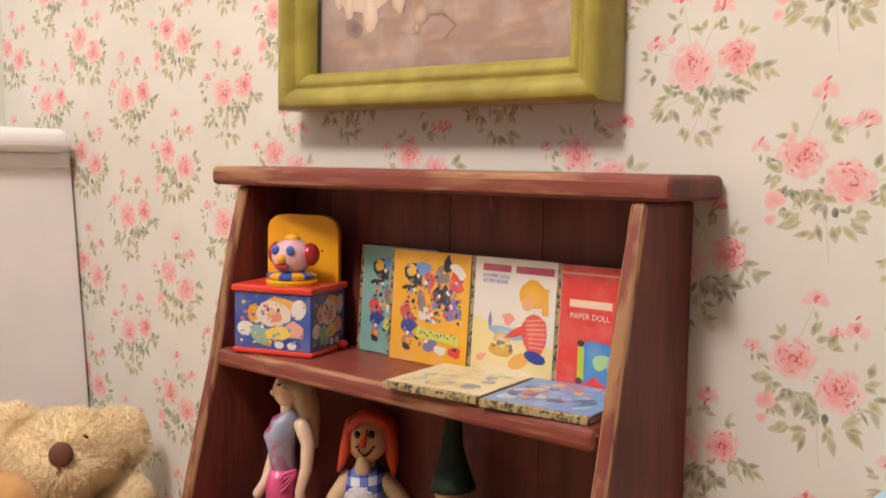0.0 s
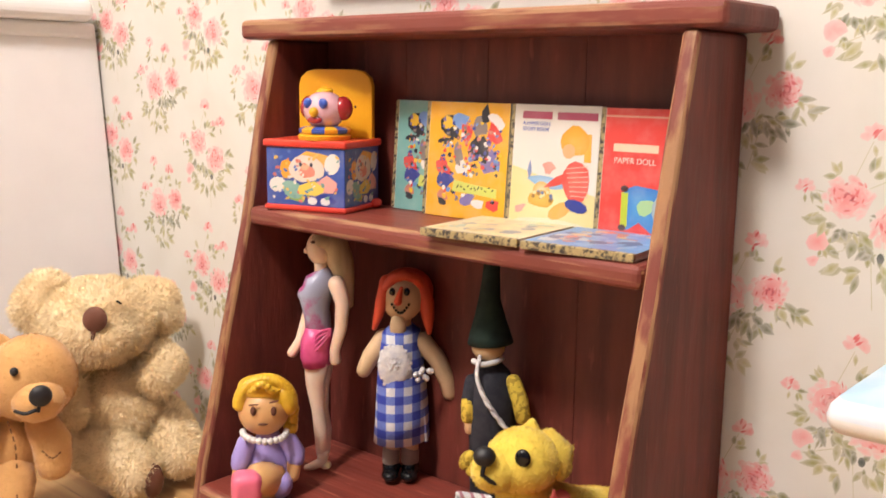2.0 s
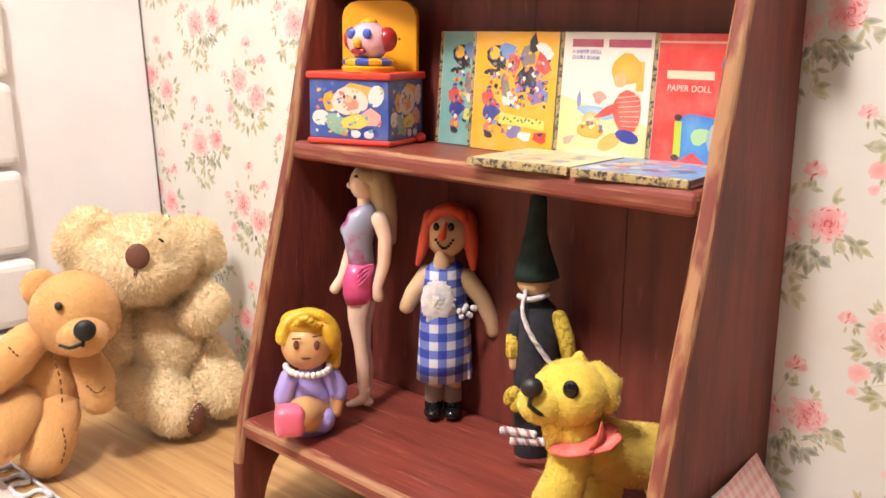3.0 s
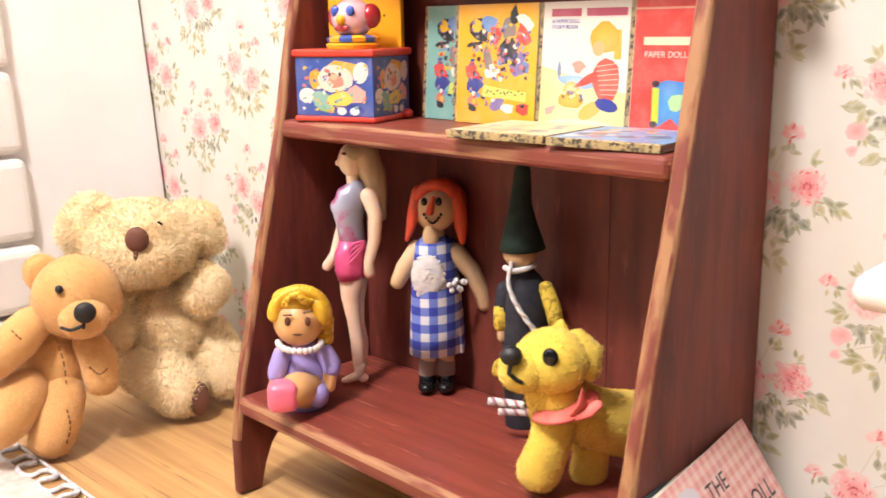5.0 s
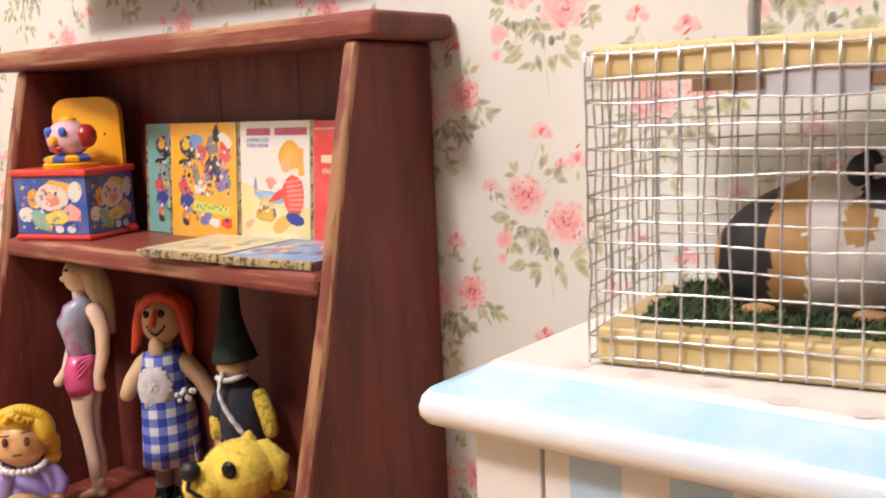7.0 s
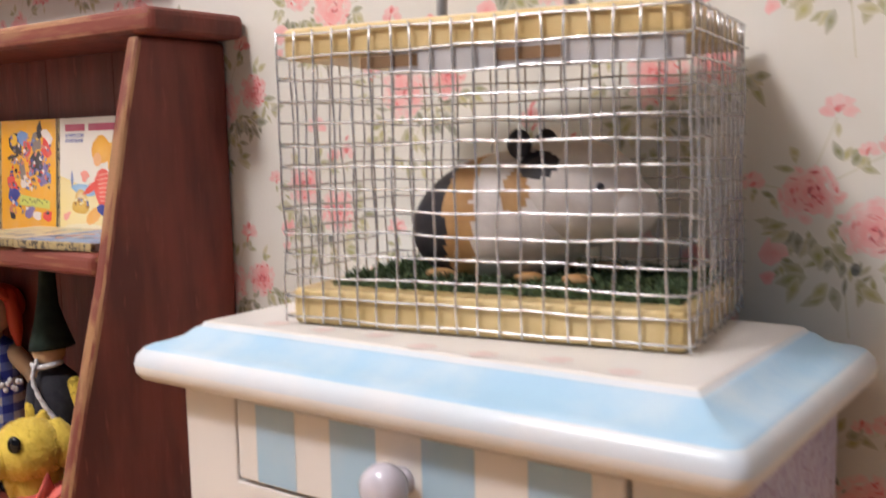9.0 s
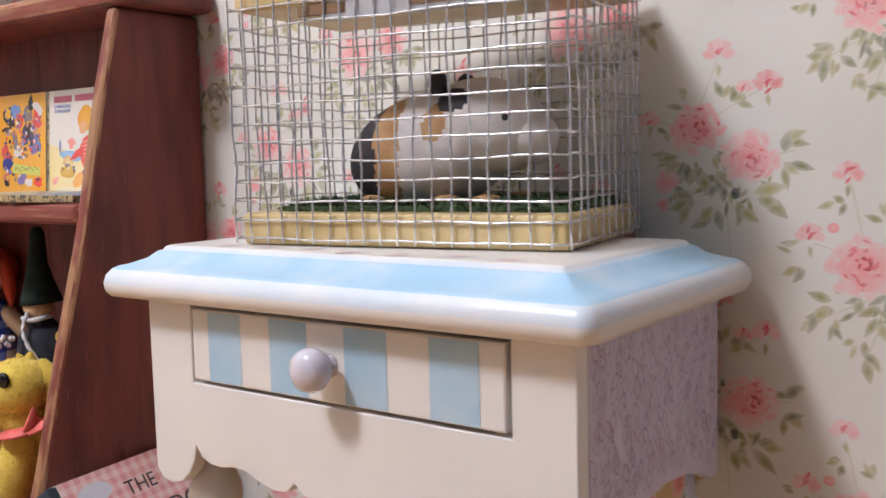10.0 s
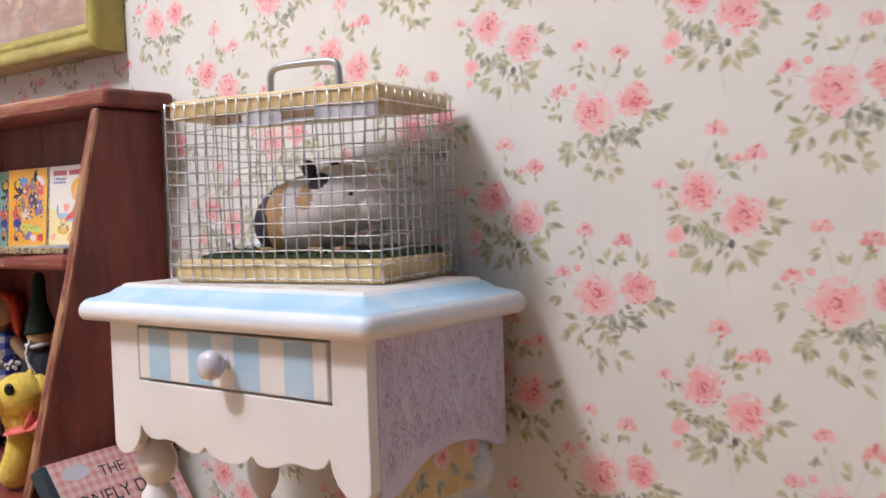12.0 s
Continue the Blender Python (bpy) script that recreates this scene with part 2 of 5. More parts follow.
def limb(bm, pts, radii, mi=0, seg=12, caps=True, flat=1.0):
    """A rounded tube through the points, with a radius at each."""
    pts = [Vector(p) for p in pts]
    if caps:
        d0, d1 = (pts[0] - pts[1]).normalized(), (pts[-1] - pts[-2]).normalized()
        pts = [pts[0] + d0 * radii[0] * 0.8, pts[0] + d0 * radii[0] * 0.5] + pts + [pts[-1] + d1 * radii[-1] * 0.5, pts[-1] + d1 * radii[-1] * 0.8]
        radii = [radii[0] * 0.35, radii[0] * 0.8] + list(radii) + [radii[-1] * 0.8, radii[-1] * 0.35]
    rings = []
    side = None
    for i, p in enumerate(pts):
        d = (pts[min(i + 1, len(pts) - 1)] - pts[max(i - 1, 0)]).normalized()
        side = d.orthogonal().normalized() if side is None else (side - d * side.dot(d)).normalized()
        up = d.cross(side)
        rings.append([bm.verts.new(p + (side * math.cos(a) + up * math.sin(a) * flat) * radii[i]) for a in [2 * math.pi * k / seg for k in range(seg)]])
    fs = []
    for a, b in zip(rings, rings[1:]):
        for k in range(seg):
            fs.append(bm.faces.new((a[k], a[(k + 1) % seg], b[(k + 1) % seg], b[k])))
    fs += [bm.faces.new(rings[0][::-1]), bm.faces.new(rings[-1])]
    for f in fs:
        f.material_index = mi
    return rings


def smooth_line(pts, steps=6):
    """Points on a smooth curve through the given points."""
    pts = [Vector(p) for p in pts]
    ext = [2 * pts[0] - pts[1]] + pts + [2 * pts[-1] - pts[-2]]
    out = []
    for i in range(1, len(ext) - 2):
        a, b, c, d = ext[i - 1 : i + 3]
        for k in range(steps):
            t = k / steps
            out.append(0.5 * (2 * b + (c - a) * t + (2 * a - 5 * b + 4 * c - d) * t * t + (3 * b - a - 3 * c + d) * t ** 3))
    return out + [pts[-1]]


def lathe(bm, profile, centre=(0, 0), seg=20, mi=0):
    """A turned form: (radius, height) pairs round an upright axis."""
    rings = [[bm.verts.new((centre[0] + r * math.cos(2 * math.pi * k / seg), centre[1] + r * math.sin(2 * math.pi * k / seg), z)) for k in range(seg)] for r, z in profile]
    fs = [bm.faces.new((a[k], a[(k + 1) % seg], b[(k + 1) % seg], b[k])) for a, b in zip(rings, rings[1:]) for k in range(seg)]
    fs += [bm.faces.new(rings[0][::-1]), bm.faces.new(rings[-1])]
    for f in fs:
        f.material_index = mi


def fur(bm, count, length, width, mi, rng, lift=0.5, only=None):
    """Short tapering tufts that stand out of the faces there are."""
    bm.faces.ensure_lookup_table()
    faces = [f for f in bm.faces if only is None or f.material_index in only]
    areas = np.cumsum([f.calc_area() for f in faces])
    bmesh.ops.recalc_face_normals(bm, faces=bm.faces)
    picks = np.searchsorted(areas, rng.random(count) * areas[-1])
    roots = []
    for i in picks:
        f = faces[int(i)]
        vs = f.verts
        k = 1 + int(rng.integers(len(vs) - 2)) if len(vs) > 3 else 1
        r1, r2 = math.sqrt(rng.random()), rng.random()
        p = vs[0].co * (1 - r1) + vs[k].co * (r1 * (1 - r2)) + vs[k + 1].co * (r1 * r2)
        roots.append((p, f.normal.copy()))
    for p, n in roots:
        t = Vector(rng.normal(size=3))
        t = t * 0.6 + noise.noise_vector(p * (0.34 / length)) * 0.9
        t = (t - n * t.dot(n)).normalized()
        d = (n * lift + t * (0.2 + 0.5 * rng.random()) + Vector((0, 0, -0.12))).normalized()
        s = d.cross(n)
        s = s.normalized() if s.length > 1e-4 else t
        q = length * (0.5 + rng.random())
        bend = n * 0.35 * q
        a, b = bm.verts.new(p - s * width), bm.verts.new(p + s * width)
        c, e = bm.verts.new(p + d * q * 0.6 + bend * 0.6 - s * width * 0.7), bm.verts.new(p + d * q * 0.6 + bend * 0.6 + s * width * 0.7)
        g = bm.verts.new(p + d * q + bend * 0.5)
        for fc in (bm.faces.new((a, b, e, c)), bm.faces.new((c, e, g))):
            fc.material_index = mi


class Art:
    """Flat printed shapes in centimetres on a plane, laid over one another in thin layers."""

    def __init__(self, step=0.001):
        self.v, self.f, self.c, self.layer, self.step = [], [], [], 0, step

    def fan(self, pts, edge, core=None, centre=None, layer=None):
        """A shape with the colour core in its middle and the colour edge at its rim."""
        layer = self.layer if layer is None else layer
        core = core or edge
        if centre is None:
            centre = (sum(p[0] for p in pts) / len(pts), sum(p[1] for p in pts) / len(pts))
        n, h = len(self.v), (layer + 1 + len(self.f) % 97 / 97) * self.step
        self.v += [(centre[0], centre[1], h)] + [(p[0], p[1], h) for p in pts]
        self.c += [core] + [edge] * len(pts)
        m = len(pts)
        self.f += [(n, n + 1 + i, n + 1 + (i + 1) % m) for i in range(m)]

    def rect(self, x0, z0, x1, z1, col, layer=None):
        self.fan([(x0, z0), (x1, z0), (x1, z1), (x0, z1)], col, layer=layer)

    def oval(self, x, z, rx, rz, edge, core=None, turn=0.0, n=12, wob=0.0, rng=None, layer=None):
        pts = []
        ph = rng.random() * 6 if rng is not None else 0
        for k in range(n):
            a = 2 * math.pi * k / n
            w = 1 + wob * (math.sin(3 * a + ph) * 0.6 + math.sin(5 * a + 2 * ph) * 0.5) if wob else 1
            p, q = rx * w * math.cos(a), rz * w * math.sin(a)
            pts.append((x + p * math.cos(turn) - q * math.sin(turn), z + p * math.sin(turn) + q * math.cos(turn)))
        self.fan(pts, edge, core, (x, z), layer)

    def leaf(self, x, z, length, width, turn, edge, core=None, layer=None):
        shape = [(0, 0), (0.22, 0.38), (0.45, 0.5), (0.7, 0.36), (1, 0), (0.7, -0.32), (0.45, -0.46), (0.22, -0.36)]
        c, s = math.cos(turn), math.sin(turn)
        pts = [(x + c * a * length - s * b * width, z + s * a * length + c * b * width) for a, b in shape]
        self.fan(pts, edge, core, None, layer)

    def stroke(self, x0, z0, x1, z1, w, col, layer=None):
        d = math.hypot(x1 - x0, z1 - z0) or 1
        nx, nz = -(z1 - z0) / d * w / 2, (x1 - x0) / d * w / 2
        self.fan([(x0 + nx, z0 + nz), (x1 + nx, z1 + nz), (x1 - nx, z1 - nz), (x0 - nx, z0 - nz)], col, layer=layer)

    def make(self, name, m, material, parent, label=""):
        """One mesh object; m carries the plane (x, up, out) into the thing's centimetres."""
        v = np.array([m @ Vector(p) for p in self.v]) * U
        me = bpy.data.meshes.new(name)
        me.from_pydata(v.tolist(), [], self.f)
        at = me.color_attributes.new("tint", "FLOAT_COLOR", "POINT")
        at.data.foreach_set("color", np.array([(*c, 1.0) for c in self.c], dtype=np.float32).ravel())
        me.materials.append(material)
        ob = new(name, me)
        if parent:
            ob.parent = parent
        if label:
            ob["label"] = label
        return ob


FRONT = Matrix(((1, 0, 0, 0), (0, 0, -1, 0), (0, 1, 0, 0), (0, 0, 0, 1)))  # a plane that faces -y


def lettering(text, size, m, material, parent, name="lettering"):
    """Words as thin flat letters; m as in Art.make."""
    cu = bpy.data.curves.new("letters", "FONT")
    cu.body, cu.size, cu.align_x, cu.extrude = text, size, "LEFT", 0.001
    ob = bpy.data.objects.new("letters", cu)
    scene.collection.objects.link(ob)
    bpy.context.view_layer.update()
    me = bpy.data.meshes.new_from_object(ob.evaluated_get(bpy.context.evaluated_depsgraph_get()))
    bpy.data.objects.remove(ob)
    for v in me.vertices:
        v.co = (m @ v.co) * U
    me.name = name
    me.materials.clear()
    me.materials.append(material)
    o = new(name, me)
    o.parent = parent
    return o


# ---- the room ----
wall = tagged(part("wall_north", one(box, (-17.2, 0, -0.6), (26, 1.0, 30)), paper, None), kind="structure")
west = tagged(part("wall_west", one(box, (-18.2, -40, -0.6), (-17.2, 1.0, 30)), paper, None), kind="structure")
floor = tagged(part("floor", one(box, (-18.2, -40, -0.8), (27, 1.0, -0.05)), floor_wood, None), kind="structure")
# added ceiling, never in view; white so that it bounces the bulb's light
unseen_ceiling = tagged(part("unseen_ceiling", one(box, (-18.2, -40, 30), (27, 1.0, 31)), mantel_paint, None), kind="structure")

# printed roses of the wallpaper, two kinds of spray in turn
PAPER = (0.74, 0.725, 0.66)
PINK, ROSE, DEEP, WINE = (0.82, 0.33, 0.32), (0.74, 0.17, 0.17), (0.52, 0.075, 0.09), (0.26, 0.05, 0.07)
BLUSH = (0.84, 0.53, 0.51)


def mix(a, b, t):
    return tuple(p + (q - p) * t for p, q in zip(a, b))


GREENS = [(mix(c, PAPER, 0.52), c) for c in ((0.31, 0.30, 0.085), (0.42, 0.39, 0.13), (0.48, 0.44, 0.19), (0.13, 0.135, 0.05), (0.21, 0.21, 0.065))]


def rose(art, x, z, r, rng, deep=0.0):
    """A full rose in ragged petals, paler outside, with a dark eye."""
    base = mix(PINK, ROSE, deep * 0.8)
    for k in range(22):
        a = 2 * math.pi * k / 11 + rng.random() * 0.5
        q = r * (0.62 + 0.26 * rng.random())
        tone = mix(BLUSH, base, rng.random() * (0.5 + 0.5 * deep))
        art.oval(x + q * math.cos(a), z + q * math.sin(a) * 0.9, r * (0.17 + 0.14 * rng.random()), r * (0.11 + 0.1 * rng.random()), mix(tone, PAPER, 0.6), tone, a + 1.2 + 0.5 * rng.normal(), 9, 0.2, rng, layer=2 + k % 3)
    art.oval(x, z, r * 0.66, r * 0.60, mix(BLUSH, base, 0.3), base, 0, 14, 0.2, rng, layer=5)
    cx, cz = x + r * 0.2 * rng.random(), z + r * 0.08 * rng.normal()
    for k in range(30):
        a, q = rng.random() * 6.3, r * (0.12 + 0.62 * rng.random())
        tone = (BLUSH, ROSE, mix(ROSE, DEEP, 0.4), mix(BLUSH, PAPER, 0.4))[int(rng.integers(4))] if rng.random() > 0.45 * deep else mix(ROSE, DEEP, rng.random())
        art.leaf(cx + q * math.cos(a), cz + q * math.sin(a), r * (0.16 + 0.18 * rng.random()), r * (0.06 + 0.07 * rng.random()), a + 1.7 + 0.5 * rng.normal(), mix(base, tone, 0.4), tone, layer=6 + k % 3)
    for k in range(9):
        a = rng.random() * 6.3
        art.leaf(cx + r * 0.12 * math.cos(a), cz + r * 0.12 * math.sin(a), r * 0.2, r * 0.07, a + 1.6, mix(ROSE, DEEP, 0.6), WINE if k < 2 else DEEP, layer=9)


def bud(art, x, z, r, rng, deep=0.5):
    for k in range(8):
        a = 1.57 + (k % 5 - 2) * 0.75
        tone = mix(BLUSH, ROSE, rng.random() * (0.4 + deep * 0.6))
        art.oval(x + r * 0.5 * math.cos(a), z + r * 0.45 * math.sin(a), r * 0.42, r * 0.30, mix(tone, PAPER, 0.4), tone, a + 0.5 * rng.normal(), 8, 0.2, rng, layer=3 + k % 3)
    for k in range(3):
        art.leaf(x - r * 0.3 + r * 0.3 * rng.random(), z + r * 0.3 * rng.normal(), r * 0.6, r * 0.2, 0.4 + rng.random(), ROSE, mix(ROSE, DEEP, deep), layer=6)
    art.leaf(x, z - r * 0.5, r * 0.8, r * 0.35, -1.8 + rng.random() * 0.5, *GREENS[int(rng.integers(3))], layer=2)


def sprig(art, spots, rng, x, z):
    """Leaves: each spot is (across, up, length, turn in degrees, shade)."""
    for dx, dz, ln, tn, g in spots:
        for k in range(3):
            t = radians(tn) + (k - 1) * 0.75 * (0.4 + rng.random())
            art.leaf(x + dx + 0.03 * rng.normal(), z + dz + 0.03 * rng.normal(), ln * (0.60 + 0.4 * rng.random()), ln * (0.30 + 0.17 * rng.random()), t, *GREENS[g if k == 1 else (g, 0, 1, 4, 0)[(g + k) % 5]], layer=1 + k)


def underleaf(art, x, z, r, rng):
    """Small dark leaves that crowd out from under a rose."""
    for k in range(15):
        a = -0.3 - 2.6 * rng.random()
        q = r * (0.75 + 0.55 * rng.random())
        art.leaf(x + q * math.cos(a), z + q * math.sin(a), r * (0.3 + 0.35 * rng.random()), r * (0.12 + 0.12 * rng.random()), a + 0.7 * rng.normal(), *GREENS[(0, 4, 1, 3, 4, 0)[int(rng.integers(6))]], layer=1)


def spray_a(art, x, z, rng):
    stem = GREENS[1][1]
    for x0, z0, x1, z1 in ((0.1, 0.1, 0.34, 0.62), (0.0, 0.2, -0.12, 0.74), (-0.1, 0.1, -0.42, 0.2), (0.3, -0.1, 0.0, -0.85), (0.35, -0.2, 0.2, -0.8), (0.5, 0.0, 0.95, -0.05), (0.2, -0.2, -0.42, -0.5)):
        art.stroke(x + x0, z + z0, x + x1, z + z1, 0.010, mix(stem, PAPER, 0.5), layer=0)
    sprig(art, ((-0.02, -0.24, 0.2, 200, 4), (0.20, -0.22, 0.24, 250, 3), (0.38, -0.26, 0.26, 280, 3), (0.52, -0.28, 0.26, 310, 3), (-0.26, -0.36, 0.24, 190, 0), (-0.36, -0.46, 0.24, 220, 1), (-0.25, -0.48, 0.2, 270, 1), (0.12, -0.42, 0.26, 240, 0), (0.22, -0.52, 0.2, 330, 1), (-0.06, -0.66, 0.2, 250, 2), (0.06, -0.74, 0.24, 300, 1), (0.24, -0.74, 0.26, 340, 2), (0.72, -0.02, 0.26, 300, 1), (0.86, -0.06, 0.28, 330, 1), (-0.5, -0.03, 0.2, 210, 1), (-0.56, 0.14, 0.16, 180, 0), (0.12, 0.42, 0.2, 120, 2), (0.3, 0.46, 0.18, 40, 1), (0.62, 0.36, 0.2, 60, 2), (-0.16, 0.56, 0.18, 200, 1)), rng, x, z)
    underleaf(art, x + 0.15, z, 0.34, rng)
    underleaf(art, x + 0.5, z + 0.05, 0.28, rng)
    rose(art, x, z, 0.32, rng)
    rose(art, x + 0.56, z + 0.11, 0.25, rng, 0.8)
    bud(art, x - 0.46, z + 0.26, 0.15, rng)
    art.oval(x - 0.26, z + 0.34, 0.05, 0.045, PINK, BLUSH, layer=3)
    bud(art, x - 0.14, z + 0.80, 0.15, rng, 0.3)
    bud(art, x + 0.38, z + 0.66, 0.16, rng, 0.9)


def spray_b(art, x, z, rng):
    stem = GREENS[1][1]
    for x0, z0, x1, z1 in ((-0.5, 0.4, -0.30, 0.9), (-0.3, 0.4, 0.12, 0.62), (-0.6, 0.3, -0.95, 0.36), (-0.25, -0.1, -0.17, -0.9), (-0.3, -0.2, -0.8, -0.4), (0.1, 0, 0.4, 0.05)):
        art.stroke(x + x0, z + z0, x + x1, z + z1, 0.010, mix(stem, PAPER, 0.5), layer=0)
    sprig(art, ((-0.62, 0.52, 0.2, 130, 2), (-0.72, 0.02, 0.26, 190, 0), (-0.60, -0.06, 0.24, 240, 3), (-0.42, -0.10, 0.28, 260, 4), (-0.34, -0.16, 0.26, 300, 4), (-0.24, -0.26, 0.2, 210, 3), (-0.52, -0.42, 0.32, 195, 0), (-0.36, -0.50, 0.26, 230, 1), (-0.08, -0.46, 0.26, 285, 0), (0.06, -0.40, 0.32, 345, 0), (0.28, 0.10, 0.26, 20, 1), (0.32, -0.08, 0.26, 320, 1), (-0.25, 0.56, 0.24, 60, 1), (-0.16, 0.5, 0.24, 20, 1), (-0.88, 0.3, 0.16, 300, 1), (-0.72, -0.3, 0.14, 290, 1)), rng, x, z)
    art.oval(x - 0.13, z - 0.33, 0.04, 0.055, (0.16, 0.17, 0.14), (0.08, 0.09, 0.09), layer=4)
    underleaf(art, x - 0.1, z - 0.02, 0.3, rng)
    underleaf(art, x - 0.5, z + 0.2, 0.3, rng)
    rose(art, x, z, 0.29, rng, 0.25)
    rose(art, x - 0.52, z + 0.28, 0.28, rng, 0.4)
    bud(art, x - 0.29, z + 0.95, 0.17, rng, 0.2)
    bud(art, x - 0.05, z + 0.62, 0.10, rng, 0.3)
    bud(art, x + 0.16, z + 0.65, 0.16, rng, 0.7)
    bud(art, x - 0.98, z + 0.36, 0.13, rng, 0.1)
    art.oval(x - 0.80, z - 0.22, 0.13, 0.11, BLUSH, PINK, 0.5, 9, 0.2, rng, layer=3)
    art.oval(x - 0.84, z - 0.44, 0.07, 0.06, BLUSH, PINK, 0.5, 8, 0.2, rng, layer=3)


rng = np.random.default_rng(5)
roses = Art(0.0003)
for col in range(-6, 10):
    x = -0.66 + 2.87 * col
    x += -0.12 * max(0, -3 - col + 1) if col < -2 else 0
    for row in range(-3, 8):
        spray_a(roses, x + 0.035 * row * 0.2, 4.97 + 2.27 * row, rng)
        xb = x + 1.87
        if -16.8 < xb < 25:
            spray_b(roses, xb, 5.94 + 2.27 * row, rng)
tagged(roses.make("printed_roses", FRONT @ Matrix.Translation((0, 0, 0)), wall_ink, wall, "faded pink printed rose sprays"), kind="stuff")
roses = Art(0.0003)
for col in range(2):
    for row in range(3):
        spray_a(roses, 1.2 + 2.87 * col, 9.5 + 2.27 * row, rng)
        spray_b(roses, 2.9 + 2.87 * col, 10.4 + 2.27 * row, rng)
tagged(roses.make("printed_roses", Matrix(((0, 0, 1, -17.2), (-1, 0, 0, 0), (0, 1, 0, 0), (0, 0, 0, 1))), wall_ink, west, "faded pink printed rose sprays"), kind="stuff")

# ---- fireplace against the west wall ----
def leaning(bm):
    """Lets the front of the fireplace taper back towards its top."""
    for v in bm.verts:
        if v.co.x > 0:
            v.co.x += 0.69 - 0.11 * v.co.z
    return bm


fire = thing("fireplace", (-15.6, -6, -0.05), "white painted doll's house fireplace with block surround", "fireplace")
bm = bmesh.new()
box(bm, (-1.58, -2.9 + 0.05, 0), (1.5, 5.95, 8.5), 0.06)
part("panel", leaning(bm), mantel_paint, fire)
bm = bmesh.new()
box(bm, (-1.58, -5, 8.51), (1.95, 5.75, 8.98), 0.2, 4)
part("mantel_shelf", leaning(bm), mantel_paint, fire)
bm = bmesh.new()
box(bm, (-1.58, -5, 8.2), (1.62, 5.85, 8.5), 0.06, 2)
part("moulding", leaning(bm), mantel_paint, fire)
for z0, z1, out in ((0.1, 1.72, 0.42), (1.8, 3.0, 0.36), (3.1, 4.62, 0.22), (4.7, 6.2, 0.22), (6.28, 7.8, 0.22)):
    part("block", leaning(one(box, (1.3, -0.2, z0), (1.5 + out, 3.1, z1), 0.16, 3)), white_paint, fire)

# ---- bookcase ----
bc = thing("bookcase", (-4.0, -1.5, -0.05), "oxblood painted wooden bookcase with worn bare edges", "bookcase")


def worn(bm):
    """Gives the front nosing of a board the rubbed paint."""
    bm.normal_update()
    for f in bm.faces:
        f.material_index = (2 if 0.25 < abs(f.normal.z) < 0.97 else 1) if f.normal.y < -0.2 and f.normal.z > -0.6 else 0


def bc_side(x0, x1):
    out = [(-0.03, 0), (-0.6, 0)]
    out += [(-1.6 + 1.0 * math.cos(a), 0.05 + 1.05 * math.sin(a)) for a in [math.pi * k / 10 for k in range(1, 10)]]
    out += [(-2.65, 0), (-3.10, 0), (-3.10, 0.9), (-3.04, 1.3), (-2.93, 1.9), (-2.75, 2.5), (-2.38, 3.95), (-2.0, 5.3), (-1.63, 7.0), (-1.36, 8.02), (-0.03, 8.02)]
    bm = bmesh.new()
    near = 1.0 if x0 > -4 else 0.94
    prism(bm, [(y * near + 1.5, z) for y, z in out], x0 + 4.0, x1 + 4.0, "x", 0.07, 3)
    if x0 > -4:  # this side stands a little out of square
        for v in bm.verts:
            v.co.x -= 0.04 * v.co.y
    bm.normal_update()
    return bm


for x0, x1 in ((-0.66, -0.455), (-7.42, -7.22)):
    bm = bc_side(x0, x1)
    for f in bm.faces:
        f.material_index = (2 if 0.3 < abs(f.normal.x) < 0.97 else 1) if f.normal.y < -0.2 and f.calc_center_median().z > 0.6 else 0
    part("side", bm, [oxblood, worn_up, rubbed_up], bc)
bm = one(box, (-7.88 + 4, -1.42 + 1.5, 8.024), (-0.16 + 4, -0.03 + 1.5, 8.31), 0.085, 3)
worn(bm)
part("top", bm, [oxblood, worn_along, rubbed_along], bc)
for z0, z1, y0 in ((5.34, 5.61, -1.97), (1.33, 1.61, -3.07)):
    bm = one(box, (-7.214 + 4, y0 + 1.5, z0), (-0.665 + 4, -0.26 + 1.5, z1), 0.09, 3)
    worn(bm)
    for v in bm.verts:  # the front runs a little out of square
        if v.co.y < 0.5:
            v.co.y += -0.06 * y0 * (3.3 - v.co.x) / 6.5
    part("shelf", bm, [shelf_paint, worn_along, rubbed_along], bc)
xs = [-7.21, -5.55, -4.05, -2.5, -0.73]
for a, b in zip(xs, xs[1:]):
    part("back_board", one(box, (a + 0.003 + 4, -0.25 + 1.5, 1.2), (b - 0.003 + 4, -0.05 + 1.5, 8.05), 0.006, 1), oxblood, bc)

# ---- picture in a gilt frame ----
pic = thing("framed_picture", (-4.40, 0, 9.13), "small painting in a moulded gilt frame on the wall", "picture")
PROFILE = [(0.0, 0.0), (0.0, -0.50), (0.02, -0.57), (0.07, -0.61), (0.16, -0.62), (0.27, -0.58), (0.31, -0.50), (0.335, -0.485), (0.36, -0.51), (0.42, -0.52), (0.50, -0.47), (0.555, -0.38), (0.57, -0.26)]
PW, PH = 2.88, 4.6


